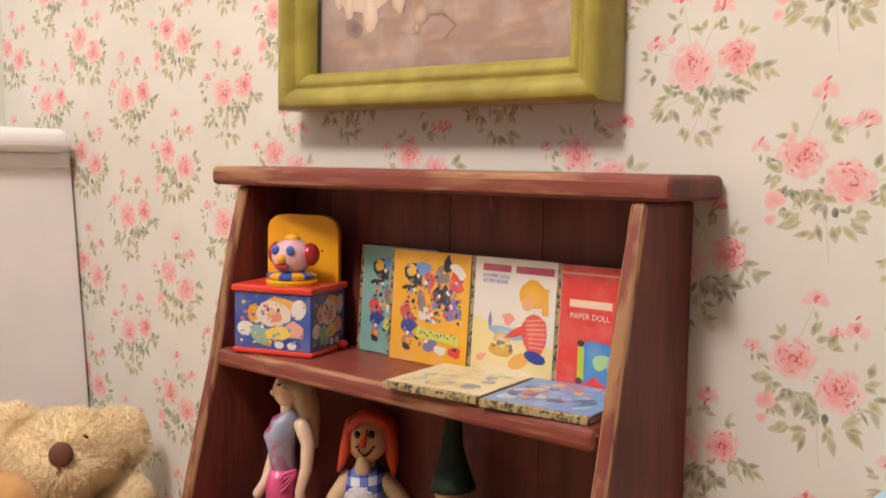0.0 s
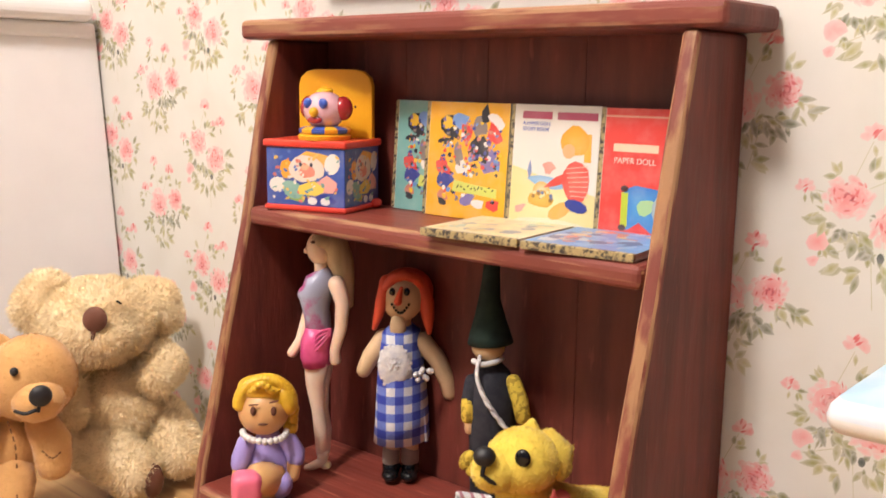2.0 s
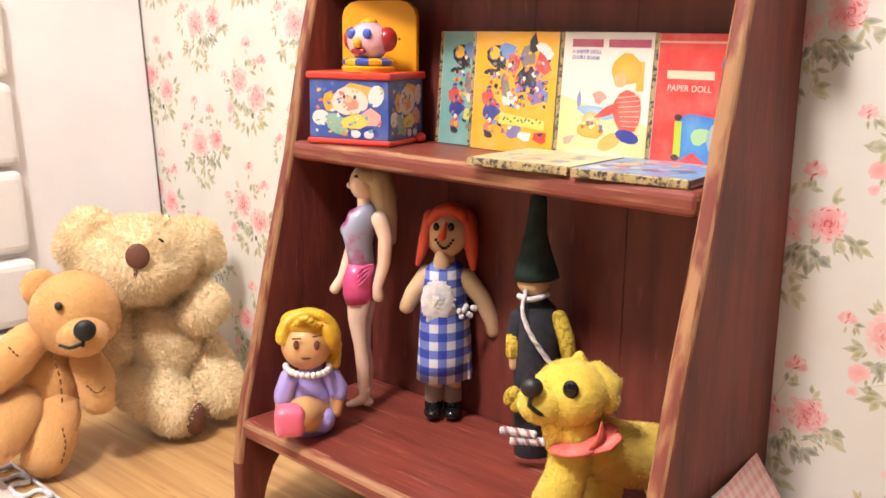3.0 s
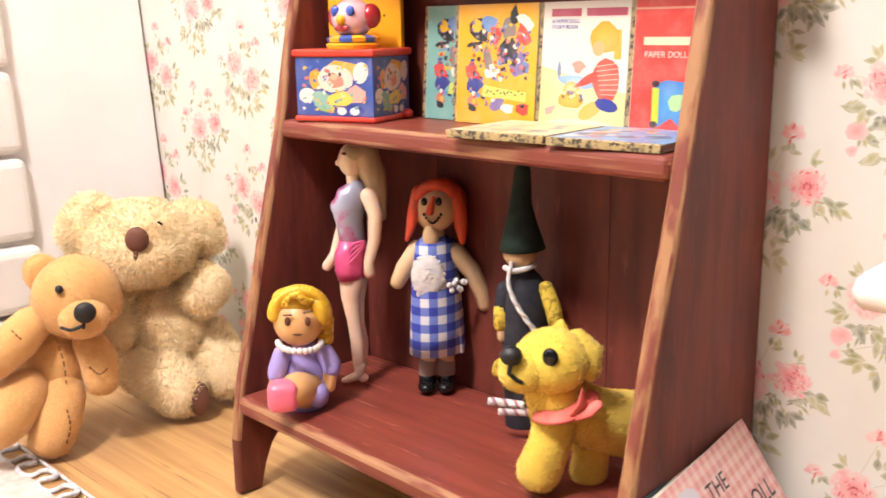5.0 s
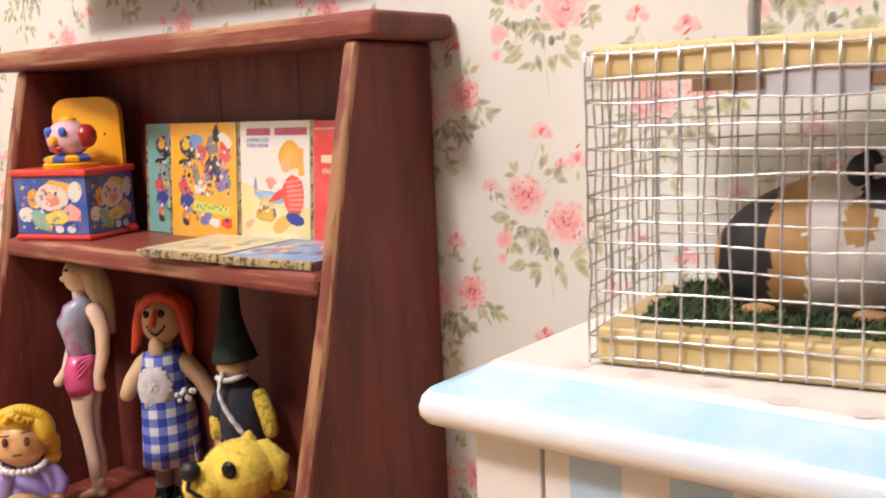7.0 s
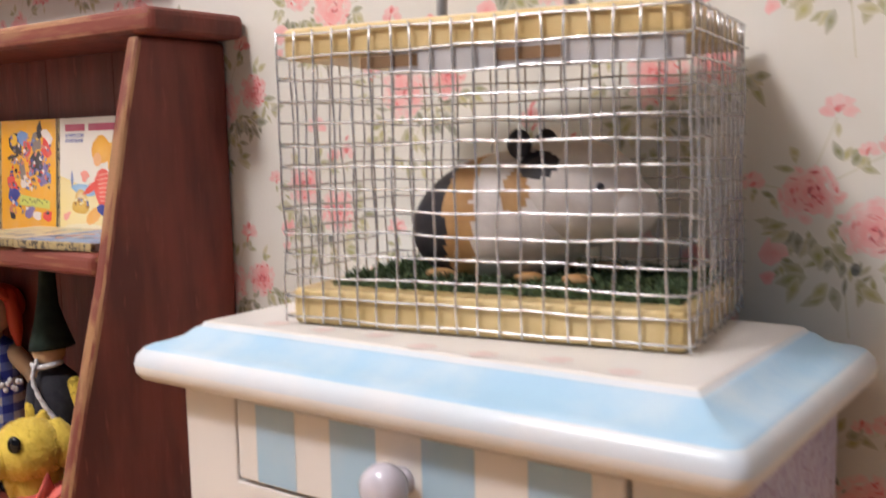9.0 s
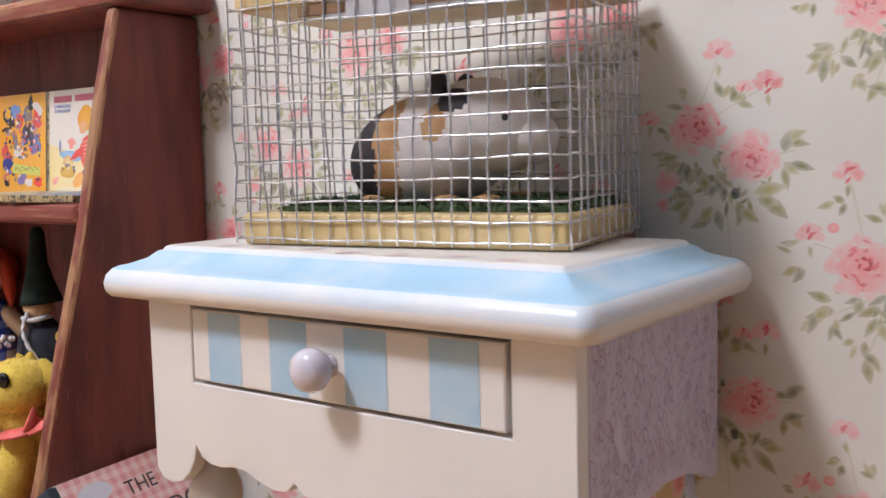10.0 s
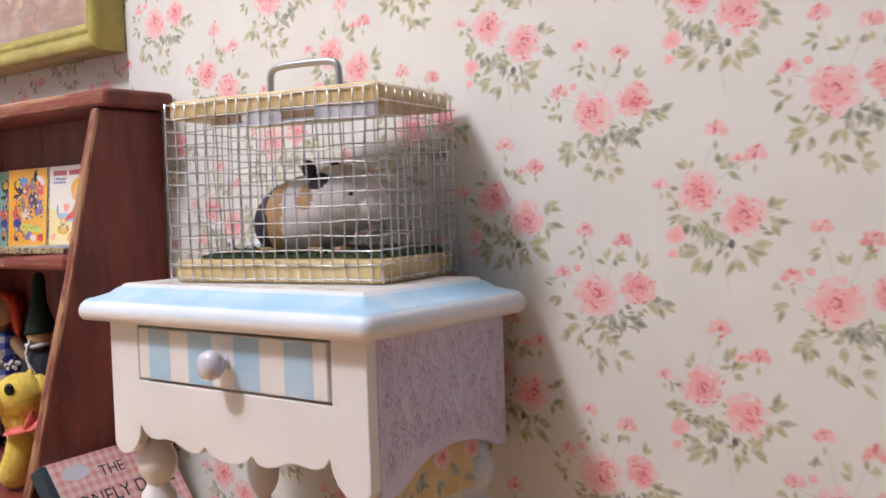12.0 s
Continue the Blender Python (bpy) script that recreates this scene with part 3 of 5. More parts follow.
def rail(k):
    """One mitred rail of the frame."""
    bm = bmesh.new()
    rows = []
    for ins, y in PROFILE:
        a, b = (-PW + ins, ins), (PW - ins, ins)
        c, d = (PW - ins, PH - ins), (-PW + ins, PH - ins)
        p, q = [(a, b), (b, c), (c, d), (d, a)][k]
        n = 14
        rows.append([bm.verts.new((p[0] + (q[0] - p[0]) * t / n, y - 0.02 + 0.008 * noise.noise(Vector((p[0] + t, p[1], ins * 9))), p[1] + (q[1] - p[1]) * t / n)) for t in range(n + 1)])
    for r, s in zip(rows, rows[1:]):
        for i in range(len(r) - 1):
            bm.faces.new((r[i], r[i + 1], s[i + 1], s[i]))
    bmesh.ops.recalc_face_normals(bm, faces=bm.faces)
    return bm


for k in range(4):
    part("frame_rail", rail(k), gold, pic, smooth=True)
part("backing", one(box, (-PW + 0.3, -0.16, 0.3), (PW - 0.3, -0.02, PH - 0.3)), page_edge, pic)
art = Art(0.004)
W, Hh = PW - 0.56, PH - 0.56
art.rect(-W, 0.56, W, Hh + 0, (0.34, 0.23, 0.19), layer=0)
r2 = np.random.default_rng(9)
for k in range(70):
    z = 0.7 + 2.6 * r2.random() ** 1.6
    warm = (0.44, 0.29, 0.21) if z < 1.5 else (0.30, 0.20, 0.16)
    art.oval(np.clip(W * (2 * r2.random() - 1), -W + 0.4, W - 0.4), max(z, 0.8), 0.15 + 0.25 * r2.random(), 0.05 + 0.06 * r2.random(), (0.35, 0.235, 0.185), warm, 0.1 * r2.normal(), 10, 0.2, r2, layer=1)
art.oval(-1.35, 1.95, 0.75, 0.5, (0.60, 0.48, 0.36), (0.68, 0.56, 0.43), 0.1, 14, 0.1, r2, layer=2)
for x, z, rx, rz in ((-1.28, 1.45, 0.15, 0.33), (-1.72, 1.60, 0.10, 0.28), (-0.72, 1.62, 0.13, 0.26), (-1.95, 1.75, 0.08, 0.25)):
    art.oval(x, z, rx, rz, (0.52, 0.40, 0.29), (0.70, 0.58, 0.44), 0.08, 12, 0.08, r2, layer=3)
for x, z, rx, rz in ((-1.62, 1.22, 0.20, 0.13), (-0.5, 1.68, 0.12, 0.1), (0.5, 2.3, 0.55, 0.22)):
    art.oval(x, z, rx, rz, (0.24, 0.16, 0.14), (0.13, 0.09, 0.09), -0.4, 12, 0.1, r2, layer=3)
art.oval(-0.30, 1.33, 0.15, 0.17, (0.30, 0.19, 0.11), (0.50, 0.36, 0.22), 0, 12, layer=3)
art.oval(-0.02, 1.42, 0.19, 0.13, (0.28, 0.20, 0.14), (0.38, 0.28, 0.20), 0, 12, layer=3)
art.oval(-0.36, 1.13, 0.08, 0.08, (0.22, 0.14, 0.10), (0.46, 0.34, 0.22), 0, 12, layer=4)
art.stroke(0.1, 1.3, 0.35, 1.12, 0.02, (0.20, 0.13, 0.10), layer=2)
art.stroke(0.35, 1.12, 0.15, 0.95, 0.02, (0.20, 0.13, 0.10), layer=2)
art.make("painting", FRONT @ Matrix.Translation((0, 0, 0.17)), paint_ink, pic, "faded brown painting of pale soft shapes")


# ---- nightstand ----
ns = thing("nightstand", (4.45, -1.65, -0.05), "white painted nightstand with pale blue trim and striped drawer", "nightstand")
OX, OY, OZ = 4.45, -1.65, -0.05


def ring_solid(bm, lo, hi, rings, mats, corner=0.14, seg=4):
    """A moulded slab: rounded rectangles, each inset and at its height."""
    loops = []
    for ins, z in rings:
        c = max(corner - ins * 0.3, 0.03)
        pts = []
        for cx, cy, a0 in ((hi[0] - ins - c, hi[1] - ins - c, 0), (lo[0] + ins + c, hi[1] - ins - c, 90), (lo[0] + ins + c, lo[1] + ins + c, 180), (hi[0] - ins - c, lo[1] + ins + c, 270)):
            pts += [(cx + c * math.cos(radians(a0 + 90 * k / seg)), cy + c * math.sin(radians(a0 + 90 * k / seg))) for k in range(seg + 1)]
        loops.append([bm.verts.new((p[0], p[1], z)) for p in pts])
    n = len(loops[0])
    for i, (a, b) in enumerate(zip(loops, loops[1:])):
        for k in range(n):
            f = bm.faces.new((a[k], a[(k + 1) % n], b[(k + 1) % n], b[k]))
            f.material_index, f.smooth = mats[i], True
    bm.faces.new(loops[0][::-1])
    bm.faces.new(loops[-1])


bm = bmesh.new()
ring_solid(bm, (1.69 - OX, -3.28 - OY), (7.06 - OX, -0.12 - OY), [(i, z + 0.03) for i, z in [(0.16, 4.76), (0.05, 4.775), (0.01, 4.83), (0.0, 4.90), (0.02, 4.98), (0.07, 5.04), (0.12, 5.065), (0.16, 5.07), (0.22, 5.09), (0.33, 5.13), (0.40, 5.19), (0.42, 5.20), (0.44, 5.20), (0.46, 5.235), (0.50, 5.25)]], [0, 0, 0, 2, 2, 1, 1, 1, 1, 1, 1, 1, 2, 0])
top = part("top", bm, [white_paint, blue_paint, blue_white], ns, "white top with a pale blue moulded edge")
art = Art(0.0008)
r2 = np.random.default_rng(21)
for k in range(7):
    spray = 0.5 + 3.2 * k / 6
    rose(art, -2.1 + spray, -0.98 + 0.06 * r2.normal(), 0.12, r2, 0.1)
for v in range(len(art.c)):
    art.c[v] = mix(art.c[v], (0.80, 0.75, 0.72), 0.8)
art.make("rose_decal", Matrix.Translation((0, 0, 5.281)), wall_ink, top, "faint pink rose decal")
zt = 4.755
# front: stiles, rails, shaped apron
bm = bmesh.new()
left = [(2.12, zt), (2.12, 3.06), (2.20, 2.96), (2.34, 2.93), (2.50, 2.97), (2.62, 3.08), (2.70, 3.22), (2.73, 3.36), (2.80, 3.26), (2.92, 3.21), (3.06, 3.20), (3.22, 3.23), (3.40, 3.22), (3.58, 3.15), (3.76, 3.11), (3.92, 3.13), (4.02, 3.22), (4.12, 3.14), (4.28, 3.09), (4.46, 3.08)]
frontal = left + [(8.92 - x, z) for x, z in left[-2::-1]] + [(6.262, zt), (6.262, 3.97), (2.738, 3.97), (2.738, zt)]
prism(bm, [(x - OX, z - OZ) for x, z in frontal], -3.02 - OY, -2.86 - OY, "y", 0.014, 2)
part("front_frame", bm, white_paint, ns)
part("rail", one(box, (2.742 - OX, -3.02 - OY, 4.705 - OZ), (6.258 - OX, -2.86 - OY, zt - OZ), 0.0), white_paint, ns)
drawer = part("drawer", one(box, (2.775 - OX, -3.035 - OY, 4.005 - OZ), (6.225 - OX, -2.7 - OY, 4.675 - OZ), 0.02, 2), white_paint, ns, "drawer front with pale blue and white stripes")
# added slab behind the drawer; its black paints the shade of the gap
part("gap_shade_slab", one(box, (2.74 - OX, -2.69 - OY, 3.98 - OZ), (6.26 - OX, -2.6 - OY, 4.70 - OZ)), gap_shade, ns)
art = Art(0.003)
for a, b in ((3.00, 3.43), (3.80, 4.25), (4.67, 5.12), (5.54, 6.00)):
    art.rect(a - OX, 4.02 - OZ, b - OX, 4.66 - OZ, (0.40, 0.58, 0.72))
art.make("stripes", FRONT @ Matrix.Translation((0, 0, 3.035 + OY)), paint_ink, drawer, "pale blue stripes")
bm = bmesh.new()
lathe(bm, [(0.04, 0), (0.10, 0.0), (0.08, 0.03), (0.06, 0.08), (0.08, 0.09), (0.14, 0.11), (0.178, 0.17), (0.187, 0.23), (0.165, 0.30), (0.11, 0.345), (0.03, 0.36)], seg=24)
bmesh.ops.transform(bm, matrix=Matrix.Translation((4.50 - OX, -3.035 - OY, 4.33 - OZ)) @ Matrix.Rotation(radians(90), 4, "X"), verts=bm.verts)
part("knob", bm, mat("lilac_white_gloss", (0.66, 0.64, 0.72), 0.18, coat=0.5), drawer, "glossy lilac-white round knob", smooth=True)
# right side panel with paper, left panel, back
lav = mat("lavender_paper", (0.68, 0.66, 0.80), 0.5, second=(0.63, 0.59, 0.74), scale=240, bump=0.1)
sidep = [(-2.855, 4.75), (-2.855, 2.93), (-2.66, 2.91), (-2.45, 2.98), (-2.2, 3.14), (-1.9, 3.26), (-1.5, 3.30), (-1.1, 3.26), (-0.75, 3.16), (-0.55, 3.06), (-0.38, 3.06), (-0.38, 4.75)]
for x0, x1 in ((6.68, 6.80), (2.12, 2.24)):
    p = part("side_panel", one(prism, [(y - OY, z - OZ) for y, z in sidep], x0 - OX, x1 - OX, "x", 0.012, 1), lav if x0 > 4 else white_paint, ns, "lavender leaf-patterned paper" if x0 > 4 else "")
    if x0 > 4:
        art = Art(0.001)
        for row in range(15):
            for col in range(19):
                y = -2.80 + 0.13 * col + 0.03 * r2.normal() + 0.06 * (row % 2)
                z = 3.02 + 0.118 * row + 0.025 * r2.normal()
                under = 3.32 - 0.27 * ((y + 1.5) / 1.2) ** 2
                if z < under + 0.04 or z > 4.56 or not -2.82 < y < -0.45:
                    continue
                t, c = 1.45 + 0.45 * r2.normal(), ((0.36, 0.23, 0.42), (0.47, 0.33, 0.52), (0.42, 0.32, 0.56))[int(r2.integers(3))]
                ln, fat = 0.15 + 0.06 * r2.random(), 0.035 + 0.015 * r2.random()
                dx, dz = math.cos(t), math.sin(t)
                for side in (-1, 1):
                    pts = [(y + dx * ln * q - side * dz * fat * math.sin(math.pi * q), z + dz * ln * q + side * dx * fat * math.sin(math.pi * q)) for q in (0, 0.3, 0.6, 1)]
                    for a, b in zip(pts, pts[1:]):
                        art.stroke(a[0], a[1], b[0], b[1], 0.010, c, layer=col % 2)
        for v in range(len(art.v)):
            art.v[v] = (art.v[v][0] - OY, art.v[v][1] - OZ, art.v[v][2])
        art.make("leaf_print", Matrix(((0, 0, 1, 6.80 - OX), (1, 0, 0, 0), (0, 1, 0, 0), (0, 0, 0, 1))), wall_ink, p, "fine violet leaf outlines")
dp = part("lining", one(box, (6.56 - OX, -2.84 - OY, 2.62 - OZ), (6.66 - OX, -0.92 - OY, 3.5 - OZ), 0.01, 1), cream, ns, "cream paper lining with roses")
art = Art(0.001)
for k in range(3):
    rose(art, -1.15 + 0.62 * k + 0.2 - OY - 1.25, 3.12 - OZ, 0.17, r2, 1.0)
    sprig(art, ((-0.25, -0.15, 0.22, 200, 3), (0.2, -0.15, 0.22, 330, 3), (0.0, -0.25, 0.22, 270, 3)), r2, -1.0 + 0.62 * k - OY - 1.25, 3.1 - OZ)
art.make("rose_decal", Matrix(((0, 0, 1, 6.661 - OX), (1, 0, 0, 0), (0, 1, 0, 0), (0, 0, 0, 1))), wall_ink, dp, "red rose decal")
part("back_panel", one(box, (2.25 - OX, -0.5 - OY, 3.0 - OZ), (6.67 - OX, -0.38 - OY, 4.75 - OZ)), cream, ns, "cream paper lining with roses")
art = Art(0.001)
for k in range(7):
    rose(art, -1.9 + 0.62 * k, 3.20 + 0.1 * (k % 2), 0.2, r2, 0.8)
    sprig(art, ((-0.2, -0.1, 0.2, 200, 3), (0.2, -0.1, 0.2, 330, 3), (0.0, -0.2, 0.2, 270, 0)), r2, -1.9 + 0.62 * k, 3.2)
art.make("rose_decal", FRONT @ Matrix.Translation((0, 0, -(-0.5 - OY))), wall_ink, ns, "red rose decal on the lining")
LEG = [(0.14, 0.0), (0.20, 0.06), (0.20, 0.20), (0.13, 0.30), (0.12, 0.42), (0.20, 0.62), (0.26, 0.90), (0.27, 1.2), (0.22, 1.52), (0.15, 1.75), (0.14, 1.84), (0.22, 1.92), (0.30, 2.04), (0.33, 2.2), (0.31, 2.36), (0.22, 2.48), (0.20, 2.52), (0.26, 2.58), (0.34, 2.68), (0.36, 2.80), (0.33, 2.92), (0.28, 3.0), (0.28, 3.25)]
for x, y in ((2.50, -2.62), (6.42, -2.58), (2.50, -0.72), (6.48, -0.70)):
    part("leg", one(lathe, [(0.76 * r, z) for r, z in LEG], (x - OX, y - OY)), white_paint if x < 4 else mat("pale_blue_white", (0.66, 0.72, 0.80), 0.3), ns, smooth=True)

# ---- cage on the nightstand ----
cage = thing("wire_cage", (2.96, -2.53, 5.235), "small wire mesh cage with cream base and lid", "cage", turn=8.8)
CW, CD, CH = 3.28, 1.8, 2.42


def worn_slab(lo, hi):
    bm = bmesh.new()
    box(bm, lo, hi, 0.05, 3)
    return bm


part("base", worn_slab((0, 0, 0), (CW, CD, 0.30)), cream, cage)
part("lid", worn_slab((0.0, 0.0, CH - 0.26), (CW, CD, CH)), cream, cage)
part("tape", one(box, (1.0, -0.012, CH - 0.42), (CW - 0.02, 0.03, CH - 0.24), 0.0), mat("greyish_tape", (0.55, 0.55, 0.56), 0.25), cage, "greyish clear tape")
for a, b in ((0.75, 1.25), (1.9, 2.4)):
    part("slot", one(box, (a, -0.02, CH - 0.36), (b, 0.04, CH - 0.27), 0.0), mat("brown_slot", (0.22, 0.13, 0.06), 0.7), cage)
bm = bmesh.new()
box(bm, (0.28, 0.24, 0.30), (CW - 0.1, CD - 0.1, 0.35))
r2 = np.random.default_rng(12)
fur(bm, 9000, 0.065, 0.008, 0, r2, lift=0.5)
part("flock_mat", bm, grass, cage, "green flocked grass mat")


def wire(p, q, phase):
    """A thin galvanised wire with the slight waves of a weave."""
    p, q = Vector(p), Vector(q)
    n = 14
    d = (q - p).normalized()
    s = d.cross(Vector((0, 0, 1))) if abs(d.z) < 0.9 else Vector((1, 0, 0))
    pts = []
    for k in range(n + 1):
        t = k / n
        o = s * 0.024 * noise.noise(Vector((phase * 3.1, t * 5, 0))) + Vector((0, 0, 0.028 * noise.noise(Vector((t * 5, phase * 1.7, 4)))) if abs(d.z) < 0.9 else (0, 0.028 * noise.noise(Vector((t * 5, phase * 1.7, 4))), 0))
        pts.append(p.lerp(q, t) + o)
    bm = bmesh.new()
    limb(bm, pts, [0.0102] * (n + 1), seg=6, caps=False)
    return bm


NX, NY, NZ = 20, 10, 14
e = 0.035
for y in (-e, CD + e):
    for k in range(NX):
        x = -e + (CW + 2 * e) * k / (NX - 1)
        part("upright_wire", wire((x, y, 0.02), (x, y, CH - 0.03), k + y), steel, cage, smooth=True)
    for k in range(NZ):
        z = 0.06 + (CH - 0.12) * k / (NZ - 1)
        part("cross_wire", wire((-e, y + 0.012, z), (CW + e, y + 0.012, z), k + y + 40), steel, cage, smooth=True)
for x in (-e - 0.01, CW + e + 0.01):
    for k in range(1, NY):
        y = -e + (CD + 2 * e) * k / NY
        part("upright_wire", wire((x, y, 0.02), (x, y, CH - 0.03), k + x + 90), steel, cage, smooth=True)
    for k in range(NZ):
        z = 0.06 + (CH - 0.12) * k / (NZ - 1) + 0.01
        part("cross_wire", wire((x + 0.01, -e, z), (x + 0.01, CD + e, z), k + x + 140), steel, cage, smooth=True)
bm = bmesh.new()
hx0, hx1, hy = 0.98, 2.12, 0.95
limb(bm, smooth_line([(hx0, hy, CH - 0.05), (hx0, hy, CH + 0.26), (hx0 + 0.03, hy, CH + 0.40), (hx0 + 0.16, hy, CH + 0.46), (1.55, hy, CH + 0.47), (hx1 - 0.16, hy, CH + 0.46), (hx1 - 0.03, hy, CH + 0.40), (hx1, hy, CH + 0.26), (hx1, hy, CH - 0.05)], 5), [0.05] * 41, seg=10, caps=False)
part("handle", bm, dull_wire, cage, "bent grey wire handle", smooth=True)

# guinea pig figure in the cage
pig = thing("guinea_pig_figurine", (4.35, -1.35, 5.605), "black, tan and grey toy guinea pig on the green mat", "figurine", turn=8.8)
bm = bmesh.new()
blob(bm, (0.0, 0, 0.46), (0.88, 0.52, 0.56), (0, -12, 0), 0, 110, 60)
blob(bm, (0.58, -0.02, 0.68), (0.60, 0.45, 0.45), (0, 6, 0), 0, 90, 50)
blob(bm, (1.05, -0.04, 0.56), (0.24, 0.27, 0.24), (0, 0, 0), 0)
for f in bm.faces:
    c = f.calc_center_median()
    edge = c.x + 0.05 * noise.noise(c * 4)
    f.material_index = 1 if -0.36 < edge < -0.10 else (2 if -0.80 < edge <= -0.36 else (1 if edge <= -0.80 else 0))
    if f.material_index == 0 and ((edge - 0.27) / 0.10) ** 2 + ((c.z - 0.72) / 0.17) ** 2 < 1 and abs(c.y) > 0.1:
        f.material_index = 1
    if ((edge - 0.42) / 0.17) ** 2 + ((c.z - 0.92) / 0.11) ** 2 < 1 and abs(c.y) > 0.1:
        f.material_index = 2
for y in (-0.30, 0.30):
    blob(bm, (0.24, y, 1.08), (0.10, 0.05, 0.13), (20, 0, 20), 2, 12, 10)
blob(bm, (0.92, -0.35, 0.74), 0.045, mi=2, u=8, v=6)
for x in (-0.45, 0.35, 0.75):
    for y in (-0.38, 0.38):
        blob(bm, (x, y, 0.02), (0.14, 0.09, 0.05), mi=1, u=10, v=6)
part("figure", bm, [pig_white, pig_tan, pig_black], pig, smooth=True)


# ---- books ----
def book(at, w, h, t, tint, label, turn=0.0, lean=0.0, draw=None, spine=spine_gold):
    """A thin book that stands with its cover to the front and its spine at the left."""
    b = thing("book", at, label, "book", "small picture books", turn)
    b.matrix_world = b.matrix_world @ pose(0, 0, 0, -lean, 0, 0)
    board = mat("book_board", (0.72, 0.68, 0.60), 0.5)
    part("front_cover", one(box, (0, -t, 0), (w, -t + 0.022, h), 0.005, 1), board, b)
    part("back_cover", one(box, (0, -0.022, 0), (w, 0, h), 0.005, 1), board, b)
    part("page_block", one(box, (0.02, -t + 0.023, 0.02), (w - 0.02, -0.023, h - 0.02)), page_edge, b)
    part("spine", one(box, (-0.02, -t - 0.004, -0.0), (0.05, 0.004, h + 0.002), 0.01, 1), spine, b, "gilt patterned spine")
    art = Art(0.0012)
    art.rect(0.05, 0.0, w, h, tint, layer=0)
    if draw:
        draw(art, w, h)
    art.make("cover_print", FRONT @ Matrix.Translation((0, 0, t)), book_ink, b, "printed picture cover")
    return b


def crowd(seed):
    def draw(art, w, h):
        """Busy little toy shapes along a procession, with a green banner."""
        r = np.random.default_rng(seed)
        cols = [(0.72, 0.06, 0.05), (0.05, 0.07, 0.30), (0.16, 0.30, 0.62), (0.02, 0.02, 0.03), (0.78, 0.74, 0.70), (0.24, 0.20, 0.18), (0.22, 0.18, 0.42), (0.60, 0.22, 0.16), (0.80, 0.50, 0.03)]
        def spot(x, z, rx, rz, c, l):
            art.oval(x * w, z * h, rx * w, rz * h, c, None, 0.5 * r.normal(), 9, 0.22, r, layer=l)
        for x, z, rx, rz, c in ((0.30, 0.80, 0.13, 0.10, 3), (0.27, 0.82, 0.07, 0.06, 8), (0.42, 0.84, 0.10, 0.07, 2), (0.24, 0.66, 0.09, 0.03, 3), (0.33, 0.72, 0.10, 0.03, 3), (0.50, 0.74, 0.07, 0.08, 0), (0.66, 0.80, 0.09, 0.09, 5), (0.72, 0.90, 0.05, 0.08, 3), (0.85, 0.84, 0.11, 0.06, 4), (0.84, 0.74, 0.11, 0.06, 0), (0.66, 0.60, 0.13, 0.12, 3), (0.64, 0.62, 0.06, 0.06, 5), (0.80, 0.50, 0.12, 0.10, 6), (0.42, 0.54, 0.13, 0.05, 5), (0.46, 0.44, 0.08, 0.06, 4), (0.24, 0.42, 0.12, 0.07, 0), (0.26, 0.32, 0.11, 0.07, 1), (0.24, 0.18, 0.07, 0.05, 7), (0.24, 0.13, 0.06, 0.03, 3), (0.55, 0.17, 0.10, 0.05, 6), (0.68, 0.14, 0.08, 0.04, 4), (0.86, 0.14, 0.08, 0.05, 0)):
            spot(x, z, rx, rz, cols[c], 1)
        for k in range(170):
            x = 0.18 + 0.74 * r.random()
            z = (0.16 + 0.7 * r.random()) if r.random() < 0.7 else 0.55 + 0.1 * r.normal()
            if 0.38 < x and 0.22 < z < 0.36:
                continue
            spot(x, np.clip(z, 0.12, 0.93), 0.010 + 0.022 * r.random(), 0.007 + 0.016 * r.random(), cols[int(r.integers(len(cols)))], 2 + k % 2)
        art.fan([(0.38 * w, 0.33 * h), (0.64 * w, 0.30 * h), (0.90 * w, 0.28 * h), (0.90 * w, 0.20 * h), (0.62 * w, 0.22 * h), (0.36 * w, 0.23 * h)], (0.62, 0.66, 0.14), layer=4)
        for k in range(11):
            x = 0.42 + 0.042 * k
            art.stroke(x * w, (0.26 + 0.02 * (k % 2)) * h, (x + 0.022) * w, (0.29 - 0.02 * (k % 3)) * h, 0.02, (0.10, 0.12, 0.03), layer=5)
    return draw


